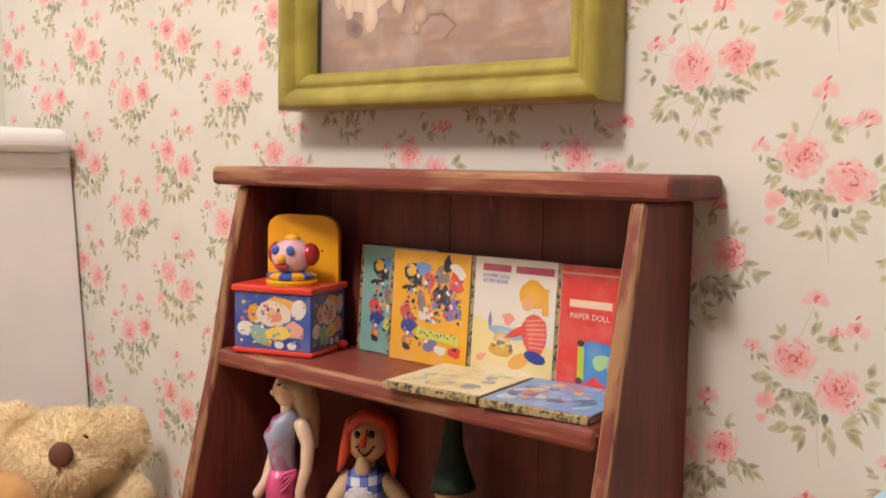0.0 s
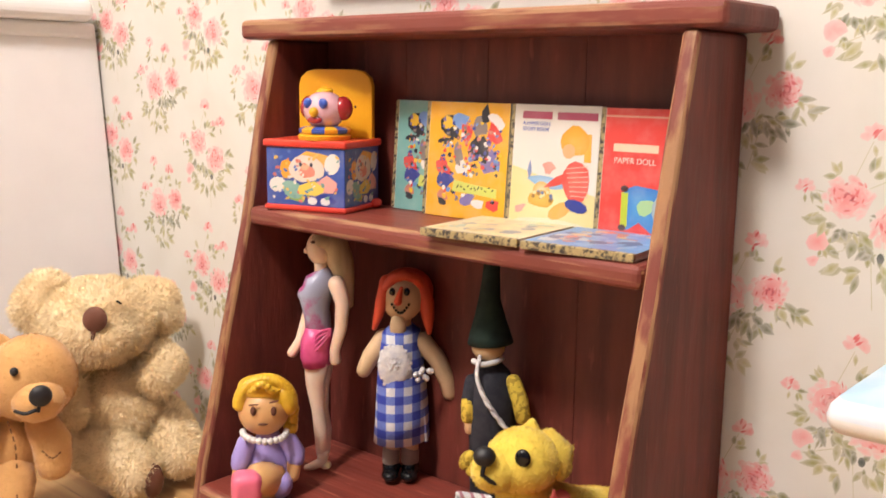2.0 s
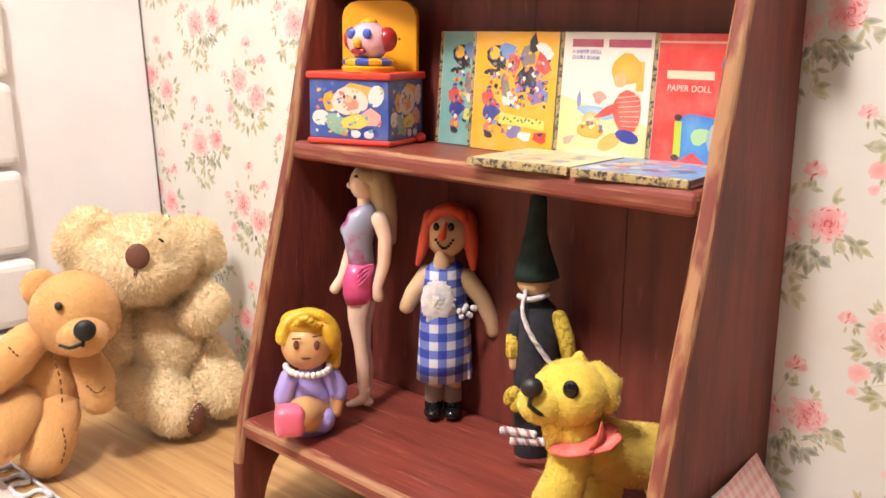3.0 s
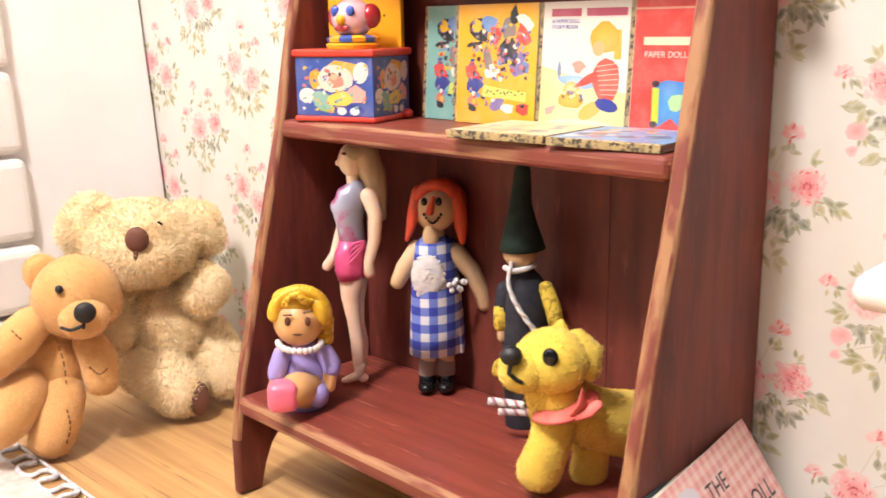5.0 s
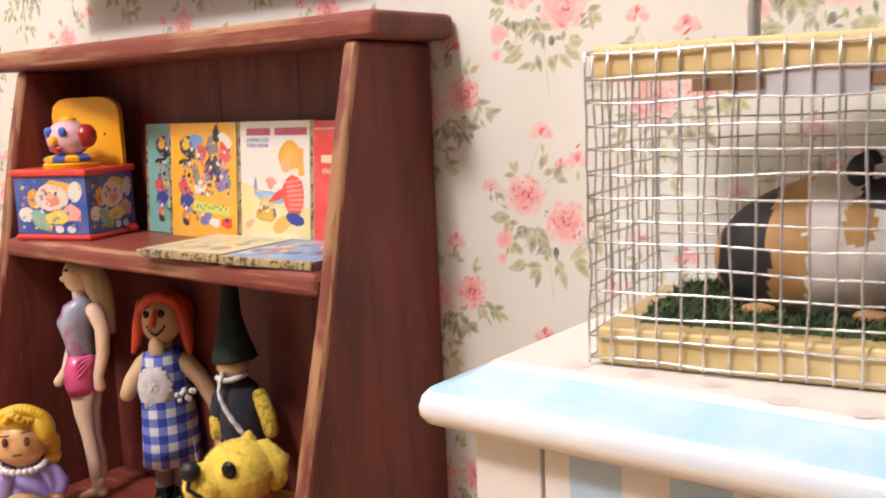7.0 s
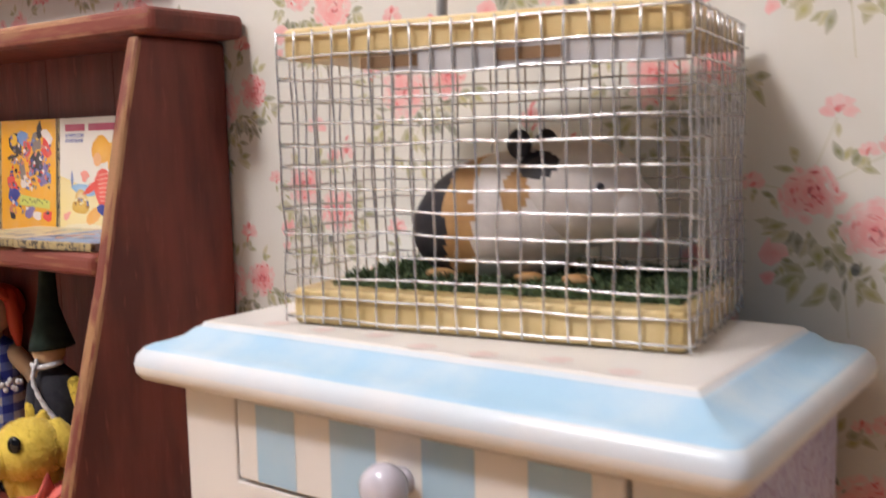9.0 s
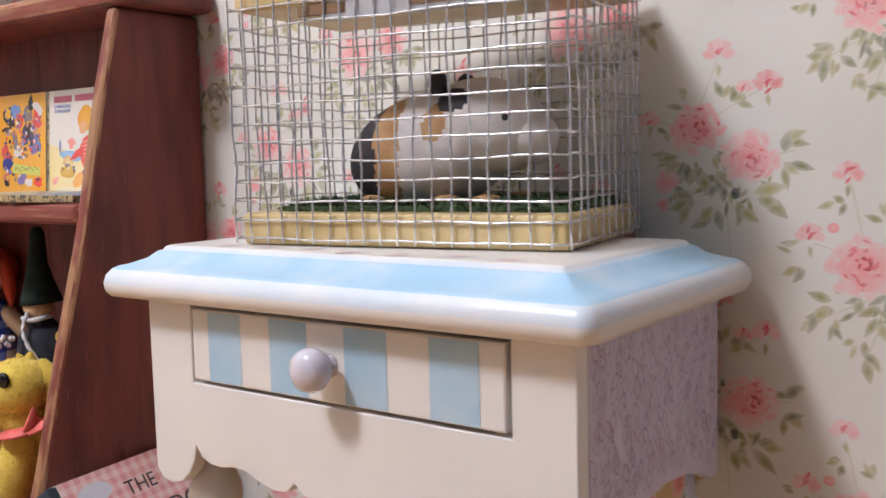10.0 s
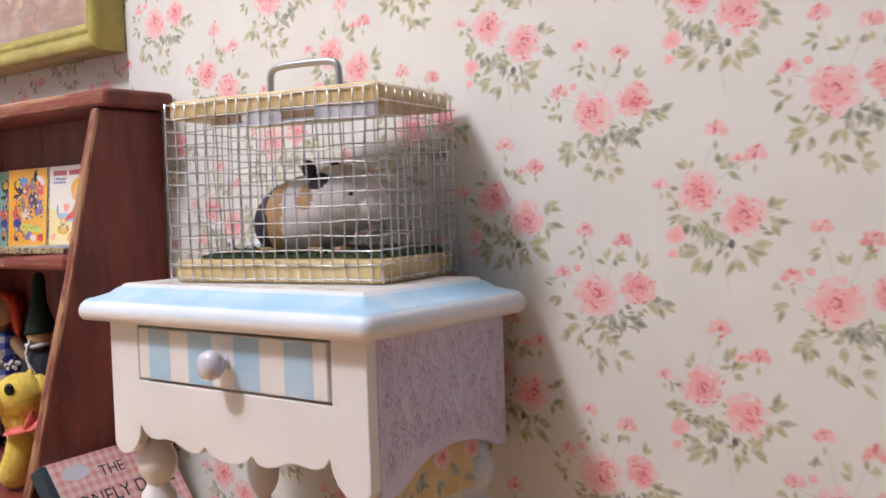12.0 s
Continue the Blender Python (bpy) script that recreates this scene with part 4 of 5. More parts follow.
def beach(art, w, h):
    """A pale sky over sand, with a plain red and orange shape and a basket."""
    r = np.random.default_rng(4)
    art.fan([(0.05, 0), (w, 0), (w, 0.30 * h), (0.5 * w, 0.40 * h), (0.05, 0.50 * h)], (0.80, 0.66, 0.28), (0.82, 0.74, 0.45), layer=1)
    art.oval(0.46 * w, 0.38 * h, 0.22 * w, 0.05 * h, (0.25, 0.45, 0.68), (0.40, 0.58, 0.76), -0.1, 12, 0.1, r, layer=2)
    art.leaf(0.25 * w, 0.40 * h, 0.15 * h, 0.05 * w, 1.57, (0.20, 0.26, 0.48), layer=2)
    art.oval(0.74 * w, 0.72 * h, 0.16 * w, 0.12 * h, (0.74, 0.36, 0.03), (0.82, 0.46, 0.06), 0, 14, 0.08, r, layer=3)
    art.oval(0.68 * w, 0.64 * h, 0.07 * w, 0.06 * h, (0.76, 0.42, 0.20), None, 0, 10, layer=4)
    art.oval(0.78 * w, 0.40 * h, 0.15 * w, 0.17 * h, (0.72, 0.08, 0.06), (0.78, 0.13, 0.09), 0.1, 12, 0.06, r, layer=4)
    art.leaf(0.72 * w, 0.46 * h, 0.28 * h, 0.09 * w, 3.6, (0.72, 0.08, 0.06), layer=4)
    for k in range(7):
        art.stroke((0.66 + 0.012 * k) * w, (0.50 - 0.035 * k) * h, (0.90 + 0.004 * k) * w, (0.53 - 0.040 * k) * h, 0.010, (0.82, 0.52, 0.42), layer=5)
    art.stroke(0.88 * w, 0.78 * h, 0.89 * w, 0.56 * h, 0.10, (0.78, 0.42, 0.05), layer=3)
    art.oval(0.40 * w, 0.30 * h, 0.10 * w, 0.085 * h, (0.66, 0.42, 0.10), (0.80, 0.70, 0.46), 0, 14, layer=3)
    art.oval(0.47 * w, 0.50 * h, 0.07 * w, 0.05 * h, (0.80, 0.30, 0.24), None, 0, 9, 0.3, r, layer=4)
    art.oval(0.80 * w, 0.21 * h, 0.13 * w, 0.05 * h, (0.03, 0.05, 0.30), None, -0.2, 10, layer=5)
    art.oval(0.62 * w, 0.16 * h, 0.14 * w, 0.06 * h, (0.80, 0.42, 0.10), None, 0.5, 10, layer=4)
    art.oval(0.40 * w, 0.24 * h, 0.15 * w, 0.07 * h, (0.62, 0.38, 0.06), (0.72, 0.48, 0.10), 0, 12, 0.1, r, layer=3)
    for k in range(12):
        art.oval((0.28 + 0.25 * r.random()) * w, (0.22 + 0.08 * r.random()) * h, 0.02 * w, 0.015 * h, [(0.30, 0.16, 0.05), (0.78, 0.70, 0.40), (0.15, 0.2, 0.4)][k % 3], layer=5)
    art.oval(0.16 * w, 0.15 * h, 0.07 * w, 0.03 * h, (0.82, 0.34, 0.30), None, 0.5, 9, 0.3, r, layer=3)
    art.oval(0.5 * w, 0.05 * h, 0.4 * w, 0.04 * h, (0.82, 0.76, 0.56), None, 0, 12, 0.1, r, layer=2)
    # the title, a plain plum bar broken into word lengths, and its small line
    for a, b in ((0.13, 0.47), (0.53, 0.97)):
        art.rect(a * w, 0.885 * h, b * w, 0.945 * h, (0.42, 0.07, 0.13), layer=3)


def suitcase(art, w, h):
    """Red, with a blue and lime upright shape and a pale title bar."""
    art.rect(0.05, 0.93 * h, w, 0.945 * h, (0.74, 0.36, 0.26), layer=1)
    art.rect(0.14 * w, 0.67 * h, 0.60 * w, 0.73 * h, (0.80, 0.62, 0.44), layer=1)
    art.fan([(0.30 * w, 0.08 * h), (0.66 * w, 0.06 * h), (0.64 * w, 0.40 * h), (0.40 * w, 0.42 * h), (0.28 * w, 0.38 * h)], (0.05, 0.20, 0.55), (0.10, 0.36, 0.66), layer=1)
    art.fan([(0.27 * w, 0.09 * h), (0.34 * w, 0.10 * h), (0.33 * w, 0.36 * h), (0.26 * w, 0.36 * h)], (0.50, 0.62, 0.05), layer=2)
    art.oval(0.52 * w, 0.26 * h, 0.10 * w, 0.06 * h, (0.40, 0.62, 0.30), None, 0.4, 10, 0.2, np.random.default_rng(2), layer=3)
    art.oval(0.72 * w, 0.24 * h, 0.14 * w, 0.14 * h, (0.34, 0.42, 0.46), (0.46, 0.54, 0.56), 0.2, 12, layer=3)
    art.fan([(0.30 * w, 0.05 * h), (0.46 * w, 0.14 * h), (0.62 * w, 0.05 * h)], (0.72, 0.05, 0.05), layer=4)
    art.oval(0.29 * w, 0.39 * h, 0.04 * w, 0.025 * h, (0.05, 0.02, 0.03), layer=4)
    art.oval(0.29 * w, 0.09 * h, 0.04 * w, 0.025 * h, (0.05, 0.02, 0.03), layer=4)
    art.oval(0.74 * w, 0.78 * h, 0.09 * w, 0.06 * h, (0.06, 0.12, 0.45), (0.20, 0.40, 0.55), 0.4, 10, 0.2, np.random.default_rng(2), layer=2)
    art.oval(0.76 * w, 0.64 * h, 0.05 * w, 0.06 * h, (0.60, 0.45, 0.06), None, 0.2, 9, layer=3)


SH = 5.565  # top of the upper shelf
book((-5.60, -0.40, SH), 1.36, 1.56, 0.09, (0.20, 0.46, 0.42), "thin teal picture book standing behind others", lean=4, draw=crowd(7))
book((-4.86, -0.55, SH), 1.42, 1.56, 0.09, (0.83, 0.43, 0.015), "thin orange-yellow picture book standing on the shelf", lean=4, draw=crowd(7))
bw = book((-3.42, -0.53, SH), 1.33, 1.56, 0.09, (0.76, 0.73, 0.66), "thin white picture book with a beach scene cover", lean=4, draw=beach)
lettering("A PAPER DOLL", 0.066, FRONT @ Matrix.Translation((0.18, 1.30, 0.096)), toy_blue, bw)
lettering("STORY BOOK", 0.066, FRONT @ Matrix.Translation((0.18, 1.23, 0.096)), toy_blue, bw)
br = book((-2.07, -0.53, SH), 1.30, 1.55, 0.09, (0.70, 0.055, 0.045), "thin red picture book with blue shapes on cover", lean=4, draw=suitcase)
lettering("PAPER DOLL", 0.10, FRONT @ Matrix.Translation((0.20, 0.90, 0.096)), page_edge, br)


def flat_book(at, turn, tint, marks, label):
    b = book(at, 1.34, 1.37, 0.09, tint, label, draw=marks)
    # lying on its back, its spine to the front
    b.matrix_world = pose(at[0] * U, at[1] * U, at[2] * U, 0, 0, turn) @ pose(0, 0, 0, 0, 0, 90) @ pose(0, 0, 0, -90, 0, 0)
    return b


def blotches(cols, seed):
    def draw(art, w, h):
        r = np.random.default_rng(seed)
        for k in range(46):
            art.oval((0.16 + 0.74 * r.random()) * w, (0.1 + 0.8 * r.random()) * h, (0.03 + 0.09 * r.random()) * w, (0.02 + 0.06 * r.random()) * h, cols[int(r.integers(len(cols)))], None, r.random() * 3, 9, 0.25, r, layer=1 + k % 4)
    return draw


flat_book((-2.24, -1.95, SH + 0.004), 5, (0.74, 0.66, 0.42), blotches([(0.66, 0.58, 0.36), (0.80, 0.72, 0.40), (0.30, 0.32, 0.38), (0.62, 0.50, 0.20), (0.45, 0.55, 0.45)], 3), "thin sand-coloured picture book lying on the shelf")
flat_book((-0.80, -1.87, SH + 0.004), 5, (0.16, 0.36, 0.68), blotches([(0.25, 0.48, 0.75), (0.62, 0.20, 0.14), (0.70, 0.52, 0.30), (0.08, 0.12, 0.30), (0.55, 0.62, 0.70)], 8), "thin blue picture book lying on the shelf")

# large pink book that leans on the bookcase side
ld = thing("leaning_book", (1.25, -1.25, -0.045), "pink gingham picture book leaning against the bookcase", "book")
ld.matrix_world = pose(1.12 * U, -1.40 * U, -0.045 * U, 0, 0, 8) @ pose(0, 0, 0, 0, -34, 0)
# local: y along the top edge, z up the cover, +x out of the cover
part("front_cover", one(box, (0.10, -1.2, 0), (0.13, 1.2, 2.80), 0.005, 1), page_edge, ld)
part("back_cover", one(box, (-0.13, -1.2, 0), (-0.10, 1.2, 2.80), 0.005, 1), dark_board, ld)
part("page_block", one(box, (-0.098, -1.15, 0.03), (0.098, 1.17, 2.76)), page_edge, ld)
part("spine", one(box, (-0.135, -1.29, 0), (0.135, -1.15, 2.80), 0.02, 2), dark_board, ld, "dark teal spine")
SIDE = Matrix(((0, 0, 1, 0.131), (1, 0, 0, 0), (0, 1, 0, 0), (0, 0, 0, 1)))
art = Art(0.0015)
art.rect(-1.15, 0, 1.2, 2.80, (0.78, 0.60, 0.58), layer=0)
n = 30
for k in range(n):
    y = -1.15 + 2.35 * k / n
    if k % 2:
        art.rect(y, 0, y + 2.35 / n, 2.80, (0.74, 0.44, 0.42), layer=1)
for k in range(36):
    z = 2.80 * k / 36
    if k % 2:
        for q in range(n):
            y = -1.15 + 2.35 * q / n
            art.rect(y, z, y + 2.35 / n, z + 2.80 / 36, (0.66, 0.30, 0.30) if q % 2 else (0.74, 0.46, 0.44), layer=2)
art.rect(-0.95, 0.1, 1.0, 1.62, (0.56, 0.62, 0.70), layer=3)
art.oval(-0.72, 2.55, 0.26, 0.13, (0.62, 0.64, 0.72), None, 0, 12, layer=3)
art.make("cover_print", SIDE, book_ink, ld, "pink gingham cover print")
ink_black = mat("black_print", (0.03, 0.025, 0.03), 0.5)
lettering("THE", 0.27, SIDE @ Matrix.Translation((-0.30, 2.36, 0.007)), ink_black, ld)
lettering("LONELY DOLL", 0.33, SIDE @ Matrix.Translation((-1.10, 1.92, 0.007)), ink_black, ld)

# ---- jack-in-the-box ----
jb = thing("jack_in_the_box", (-6.17, -1.66, SH), "red and blue toy jack-in-the-box with a yellow back", "toy", turn=17.5)
HW, HB = 0.635, 0.95
DEP = 1.02
body = part("box", one(box, (-HW, 0, 0.07), (HW, DEP, HB - 0.06), 0.02, 2), toy_blue, jb, "blue box with printed clown pictures")
part("base", one(box, (-HW - 0.03, -0.03, 0), (HW + 0.03, DEP + 0.03, 0.08), 0.03, 2), red_plastic, jb)
part("rim", one(box, (-HW - 0.04, -0.04, HB - 0.055), (HW + 0.04, DEP + 0.04, HB + 0.05), 0.035, 3), red_plastic, jb)
panel = [(-0.50, 0.0), (-0.50, 0.85), (-0.47, 0.97), (-0.38, 1.06), (-0.26, 1.09), (0.26, 1.09), (0.38, 1.06), (0.47, 0.97), (0.50, 0.85), (0.50, 0.0)]
part("lid", one(prism, [(x * 1.22, z * 0.95 + HB) for x, z in panel], 0.86, 0.96, "y", 0.015, 2), yellow_card, jb, "raised yellow back lid")
part("stud", one(blob, (0.34, 0.86, HB + 0.50), 0.02, u=8, v=6), nose_brown, jb)
part("side_knob", one(blob, (HW + 0.05, DEP - 0.16, 0.07), (0.08, 0.10, 0.07)), red_plastic, jb, smooth=True)


def clown_print(shade):
    art = Art(0.0012)
    w, h = 0.52, HB
    r = np.random.default_rng(6)
    art.rect(-w + 0.01, 0.09, w - 0.01, h - 0.06, (0.05, 0.10, 0.38), layer=0)
    art.oval(-0.22, 0.58, 0.12, 0.14, (0.80, 0.36, 0.03), None, 0.4, 10, 0.15, r, layer=1)
    art.oval(0.12, 0.72, 0.26, 0.12, (0.80, 0.40, 0.05), None, 0, 10, 0.15, r, layer=1)
    art.oval(0.02, 0.60, 0.24, 0.19, (0.74, 0.64, 0.54), (0.80, 0.72, 0.62), 0, 14, 0.06, r, layer=2)
    art.oval(0.03, 0.56, 0.11, 0.09, (0.72, 0.26, 0.18), None, 0, 10, 0.1, r, layer=3)
    art.oval(0.0, 0.63, 0.06, 0.05, (0.78, 0.44, 0.26), None, 0, 10, layer=4)
    art.oval(-0.36, 0.36, 0.12, 0.11, (0.78, 0.74, 0.68), None, 0, 12, layer=2)
    art.oval(0.36, 0.68, 0.10, 0.15, (0.78, 0.74, 0.68), None, -0.2, 12, layer=2)
    art.oval(-0.16, 0.30, 0.16, 0.12, (0.24, 0.46, 0.38), None, -0.5, 10, 0.1, r, layer=2)
    art.oval(0.08, 0.32, 0.18, 0.10, (0.80, 0.60, 0.08), None, 0.1, 10, 0.15, r, layer=3)
    art.oval(0.28, 0.38, 0.15, 0.12, (0.80, 0.40, 0.34), None, 0.3, 10, 0.15, r, layer=3)
    art.oval(0.02, 0.20, 0.26, 0.07, (0.30, 0.44, 0.10), None, 0, 10, 0.15, r, layer=2)
    art.oval(0.20, 0.17, 0.22, 0.08, (0.03, 0.05, 0.30), None, 0, 10, 0.1, r, layer=3)
    for x in (0.10, 0.27):
        art.oval(x, 0.155, 0.065, 0.055, (0.74, 0.74, 0.74), None, 0, 10, layer=4)
    for k in range(60):  # small flecks of the print
        tone = ((0.78, 0.72, 0.62), (0.20, 0.40, 0.34), (0.80, 0.50, 0.10), (0.70, 0.18, 0.14), (0.10, 0.18, 0.50))[int(r.integers(5))]
        art.oval(-0.44 + 0.88 * r.random(), 0.14 + 0.70 * r.random(), 0.012 + 0.025 * r.random(), 0.010 + 0.018 * r.random(), tone, None, 3 * r.random(), 7, 0.2, r, layer=4 + k % 2)
    for x in (-0.05, 0.09):
        art.oval(x, 0.66, 0.02, 0.03, (0.05, 0.05, 0.08), layer=6)
    return art


clown_print(0).make("front_print", Matrix.Diagonal((HW / 0.52, 1, 1, 1)) @ FRONT @ Matrix.Translation((0, 0, 0.0)), book_ink, body, "printed clown picture")
clown_print(1).make("side_print", Matrix(((0, 0, 1, HW), (DEP / 2 / 0.52, 0, 0, DEP / 2), (0, 1, 0, 0), (0, 0, 0, 1))), book_ink, body, "printed clown picture")
bm = bmesh.new()
hc = Vector((0.14, 0.32, HB + 0.46))
blob(bm, hc, (0.30, 0.29, 0.27), mi=0, u=24, v=16)
for s in (-1, 1):
    blob(bm, hc + Vector((0.27 * s, 0.06, 0.03)), (0.13, 0.17, 0.17), mi=1)
    blob(bm, hc + Vector((0.12 * s, -0.25, 0.10)), (0.07, 0.04, 0.075), mi=3, u=10, v=8)
blob(bm, hc + Vector((0.0, -0.30, -0.02)), (0.07, 0.07, 0.07), mi=4, u=10, v=8)
blob(bm, hc + Vector((0.0, -0.27, -0.13)), (0.12, 0.04, 0.05), mi=1, u=10, v=8)
blob(bm, hc + Vector((0.0, 0.02, 0.26)), (0.12, 0.12, 0.06), mi=4, u=10, v=8)
part("clown_head", bm, [clown_pink, clown_hair, red_plastic, toy_blue, yellow_card], jb, "glossy pink clown head with red hair", smooth=True)
bm = bmesh.new()
lathe(bm, [(0.20, HB + 0.04), (0.36, HB + 0.05), (0.38, HB + 0.11), (0.33, HB + 0.14), (0.36, HB + 0.15), (0.37, HB + 0.20), (0.30, HB + 0.23), (0.20, HB + 0.24)], (0.14, 0.32), 24)
for f in bm.faces:
    c = f.calc_center_median()
    k = int((math.atan2(c.y - 0.32, c.x - 0.14) / math.tau + 1) * 12) % 2
    f.material_index = k if c.z > HB + 0.14 else 0
part("collar", bm, [yellow_card, toy_blue], jb, "yellow and blue ruffled collar", smooth=False)


# ---- dolls and soft toys ----
def lumps(bm, amount, freq):
    """Uneven clumps of plush over a figure."""
    bm.normal_update()
    for v in bm.verts:
        v.co += v.normal * amount * (noise.noise(v.co * freq) + 0.6 * noise.noise(v.co * freq * 2.3))


EYE, AIM = look((0.04415, -0.10358, 0.06862), (-0.02398, -0.03391, 0.04612), -0.8), 1713.0


class Figure:
    """Turns a sketch of a figure, drawn from one standpoint, into places in the figure's own space: a across, b down, out: centimetres to the front."""

    def __init__(self, at, a0, b0):
        self.at, self.eye = at, EYE.translation / U
        d = self.eye - Vector(at)
        self.turn = math.degrees(math.atan2(d.y, d.x)) + 90
        self.facing = Vector((d.x, d.y, 0)).normalized()
        self.home = pose(*at, 0, 0, self.turn).inverted()
        self.unit = (EYE.to_3x3().inverted() @ (Vector(at) - self.eye)).z / -AIM

    def __call__(self, a, b, out=0.0):
        way = EYE.to_3x3() @ Vector(((a - 784) / AIM, (441 - b) / AIM, -1))
        p = self.eye + way * ((Vector(self.at) - self.eye).dot(self.facing) / way.dot(self.facing))
        p += (self.eye - p).normalized() * out
        return self.home @ p

    def s(self, n):
        return n * self.unit


# fashion doll in profile
F = Figure((-6.26, -1.40, 1.565), 628, 682)
doll = thing("fashion_doll", F.at, "slim blond plastic doll in a pink skirt", "doll", "dolls on the shelf", F.turn)
bm = bmesh.new()
limb(bm, [F(622, 486), F(620, 525), F(626, 568), F(632, 605), F(634, 645)], [F.s(23), F.s(17), F.s(12), F.s(12.5), F.s(10)], 0)
limb(bm, [F(632, 486, -0.14), F(630, 530, -0.14), F(634, 570, -0.14), F(641, 606, -0.14), F(641, 645, -0.14)], [F.s(20), F.s(15), F.s(11), F.s(11), F.s(9)], 0)
limb(bm, smooth_line([F(637, 648), F(634, 662), F(618, 670), F(608, 673)], 4), [F.s(11 - 0.5 * k) for k in range(13)], 0)
blob(bm, F(642, 668), (F.s(10), F.s(9), F.s(8)), mi=0)
limb(bm, [F(623, 492), F(621, 476), F(621, 450), F(624, 424)], [F.s(27), F.s(31), F.s(31), F.s(25)], 2, 20, caps=False, flat=0.8)
for k in range(4):  # draped folds of the skirt
    limb(bm, smooth_line([F(600 + 4 * k, 476 - 5 * k, 0.13), F(622, 462 - 9 * k, 0.24), F(642, 436 - 3 * k, 0.19)], 4), [F.s(2.6)] * 9, 2, 8)
limb(bm, [F(624, 428), F(619, 395), F(616, 370), F(624, 345), F(632, 335)], [F.s(25), F.s(26), F.s(33), F.s(32), F.s(22)], 1, flat=0.75)
blob(bm, F(602, 366, 0.05), F.s(17), mi=1)
limb(bm, [F(628, 335), F(624, 318), F(624, 305)], [F.s(14), F.s(11), F.s(12)], 0)
blob(bm, F(622, 283), (F.s(23), F.s(22), F.s(29)), mi=0)
blob(bm, F(608, 272, 0.18), (F.s(4), F.s(3), F.s(2.5)), mi=4, u=8, v=6)
blob(bm, F(599, 288), (F.s(6), F.s(6), F.s(6)), mi=0, u=8, v=6)
limb(bm, [F(652, 345, 0.16), F(664, 380, 0.2), F(662, 425, 0.2), F(652, 465, 0.2), F(654, 483, 0.2)], [F.s(15), F.s(13), F.s(11), F.s(9), F.s(10)], 0)
limb(bm, [F(612, 345, -0.2), F(606, 400, -0.24), F(592, 450, -0.2), F(578, 472, -0.15)], [F.s(13), F.s(11), F.s(9), F.s(9)], 0)
limb(bm, [F(632, 268), F(648, 280), F(660, 310), F(668, 350), F(676, 384)], [F.s(24), F.s(25), F.s(23), F.s(17), F.s(8)], 3)
blob(bm, F(630, 270), (F.s(26), F.s(26), F.s(18)), mi=3)
part("figure", bm, [skin_pale, silver_top, pink_skirt, hair_blond, nose_brown], doll, smooth=True)

# sitting plastic doll
F = Figure((-6.17, -2.45, 1.565), 530, 722)
doll = thing("sitting_doll", F.at, "sitting plastic doll with yellow hair and lilac dress", "doll", "dolls on the shelf", F.turn)
bm = bmesh.new()
limb(bm, [F(540, 712, -0.1), F(542, 680, -0.1), F(540, 640, -0.1), F(537, 615, -0.1)], [F.s(44), F.s(42), F.s(36), F.s(24)], 1, 16, flat=0.85)
blob(bm, F(528, 567, 0.0), (F.s(44), F.s(42), F.s(44)), mi=0, u=24, v=16)
blob(bm, F(533, 553, -0.10), (F.s(50), F.s(46), F.s(44)), mi=2, u=24, v=16)
r2 = np.random.default_rng(30)
for k in range(26):
    a = math.pi * (1.02 - 1.06 * k / 25)
    blob(bm, F(530 + 46 * math.cos(a), 556 - 42 * math.sin(a), 0.10), (F.s(12), F.s(14), F.s(11)), (0, 30 * r2.normal(), 0), 2, 8, 6)
for k in range(18):
    blob(bm, F(572 + 8 * r2.random(), 560 + 40 * r2.random(), -0.2 + 0.15 * r2.random()), (F.s(11), F.s(13), F.s(12)), (0, 0, 0), 2, 8, 6)
for k in range(12):
    blob(bm, F(492 + 70 * k / 11, 527 + 6 * math.sin(k) + 0.012 * (k - 5.5) ** 2 * 20, 0.33 - 0.012 * (k - 5.5) ** 2), (F.s(8), F.s(7), F.s(6)), (0, 0, 0), 2, 8, 6)
blob(bm, F(526, 530, -0.04), (F.s(44), F.s(38), F.s(22)), (0, 8, 0), 2, 20, 12)
blob(bm, F(566, 548, 0.08), (F.s(18), F.s(22), F.s(30)), (0, -20, 0), 2, 14, 10)
for a in (508, 544):
    limb(bm, [F(a - 7, 556 - (a - 526) * 0.12, 0.36), F(a + 7, 554 + (a - 526) * -0.2, 0.36)], [F.s(1.6), F.s(1.6)], 5, 6)
    blob(bm, F(a, 569, 0.345), (F.s(5), F.s(3), F.s(8.5)), (0, 0, 0), 5, 8, 6)
blob(bm, F(526, 592, 0.335), (F.s(9), F.s(3), F.s(2.2)), (0, 0, 0), 5, 8, 6)
for k in range(13):
    a = math.pi * (1.0 + k / 12)
    blob(bm, F(530 + 38 * math.cos(a), 606 - 16 * math.sin(a), 0.13 - 0.28 * math.sin(a)), F.s(6.0), mi=4, u=8, v=6)
limb(bm, [F(500, 625), F(490, 655, 0.05), F(488, 665, 0.08)], [F.s(17), F.s(17), F.s(15)], 1)
limb(bm, [F(488, 668, 0.08), F(486, 690, 0.14)], [F.s(12), F.s(10)], 0)
limb(bm, [F(572, 622), F(586, 645), F(586, 655, 0.05)], [F.s(17), F.s(18), F.s(16)], 1)
limb(bm, [F(584, 660, 0.05), F(582, 685, 0.1)], [F.s(13), F.s(11)], 0)
limb(bm, [F(540, 690, 0.1), F(522, 690, 0.4), F(512, 698, 0.55)], [F.s(34), F.s(30), F.s(26)], 0, 14)
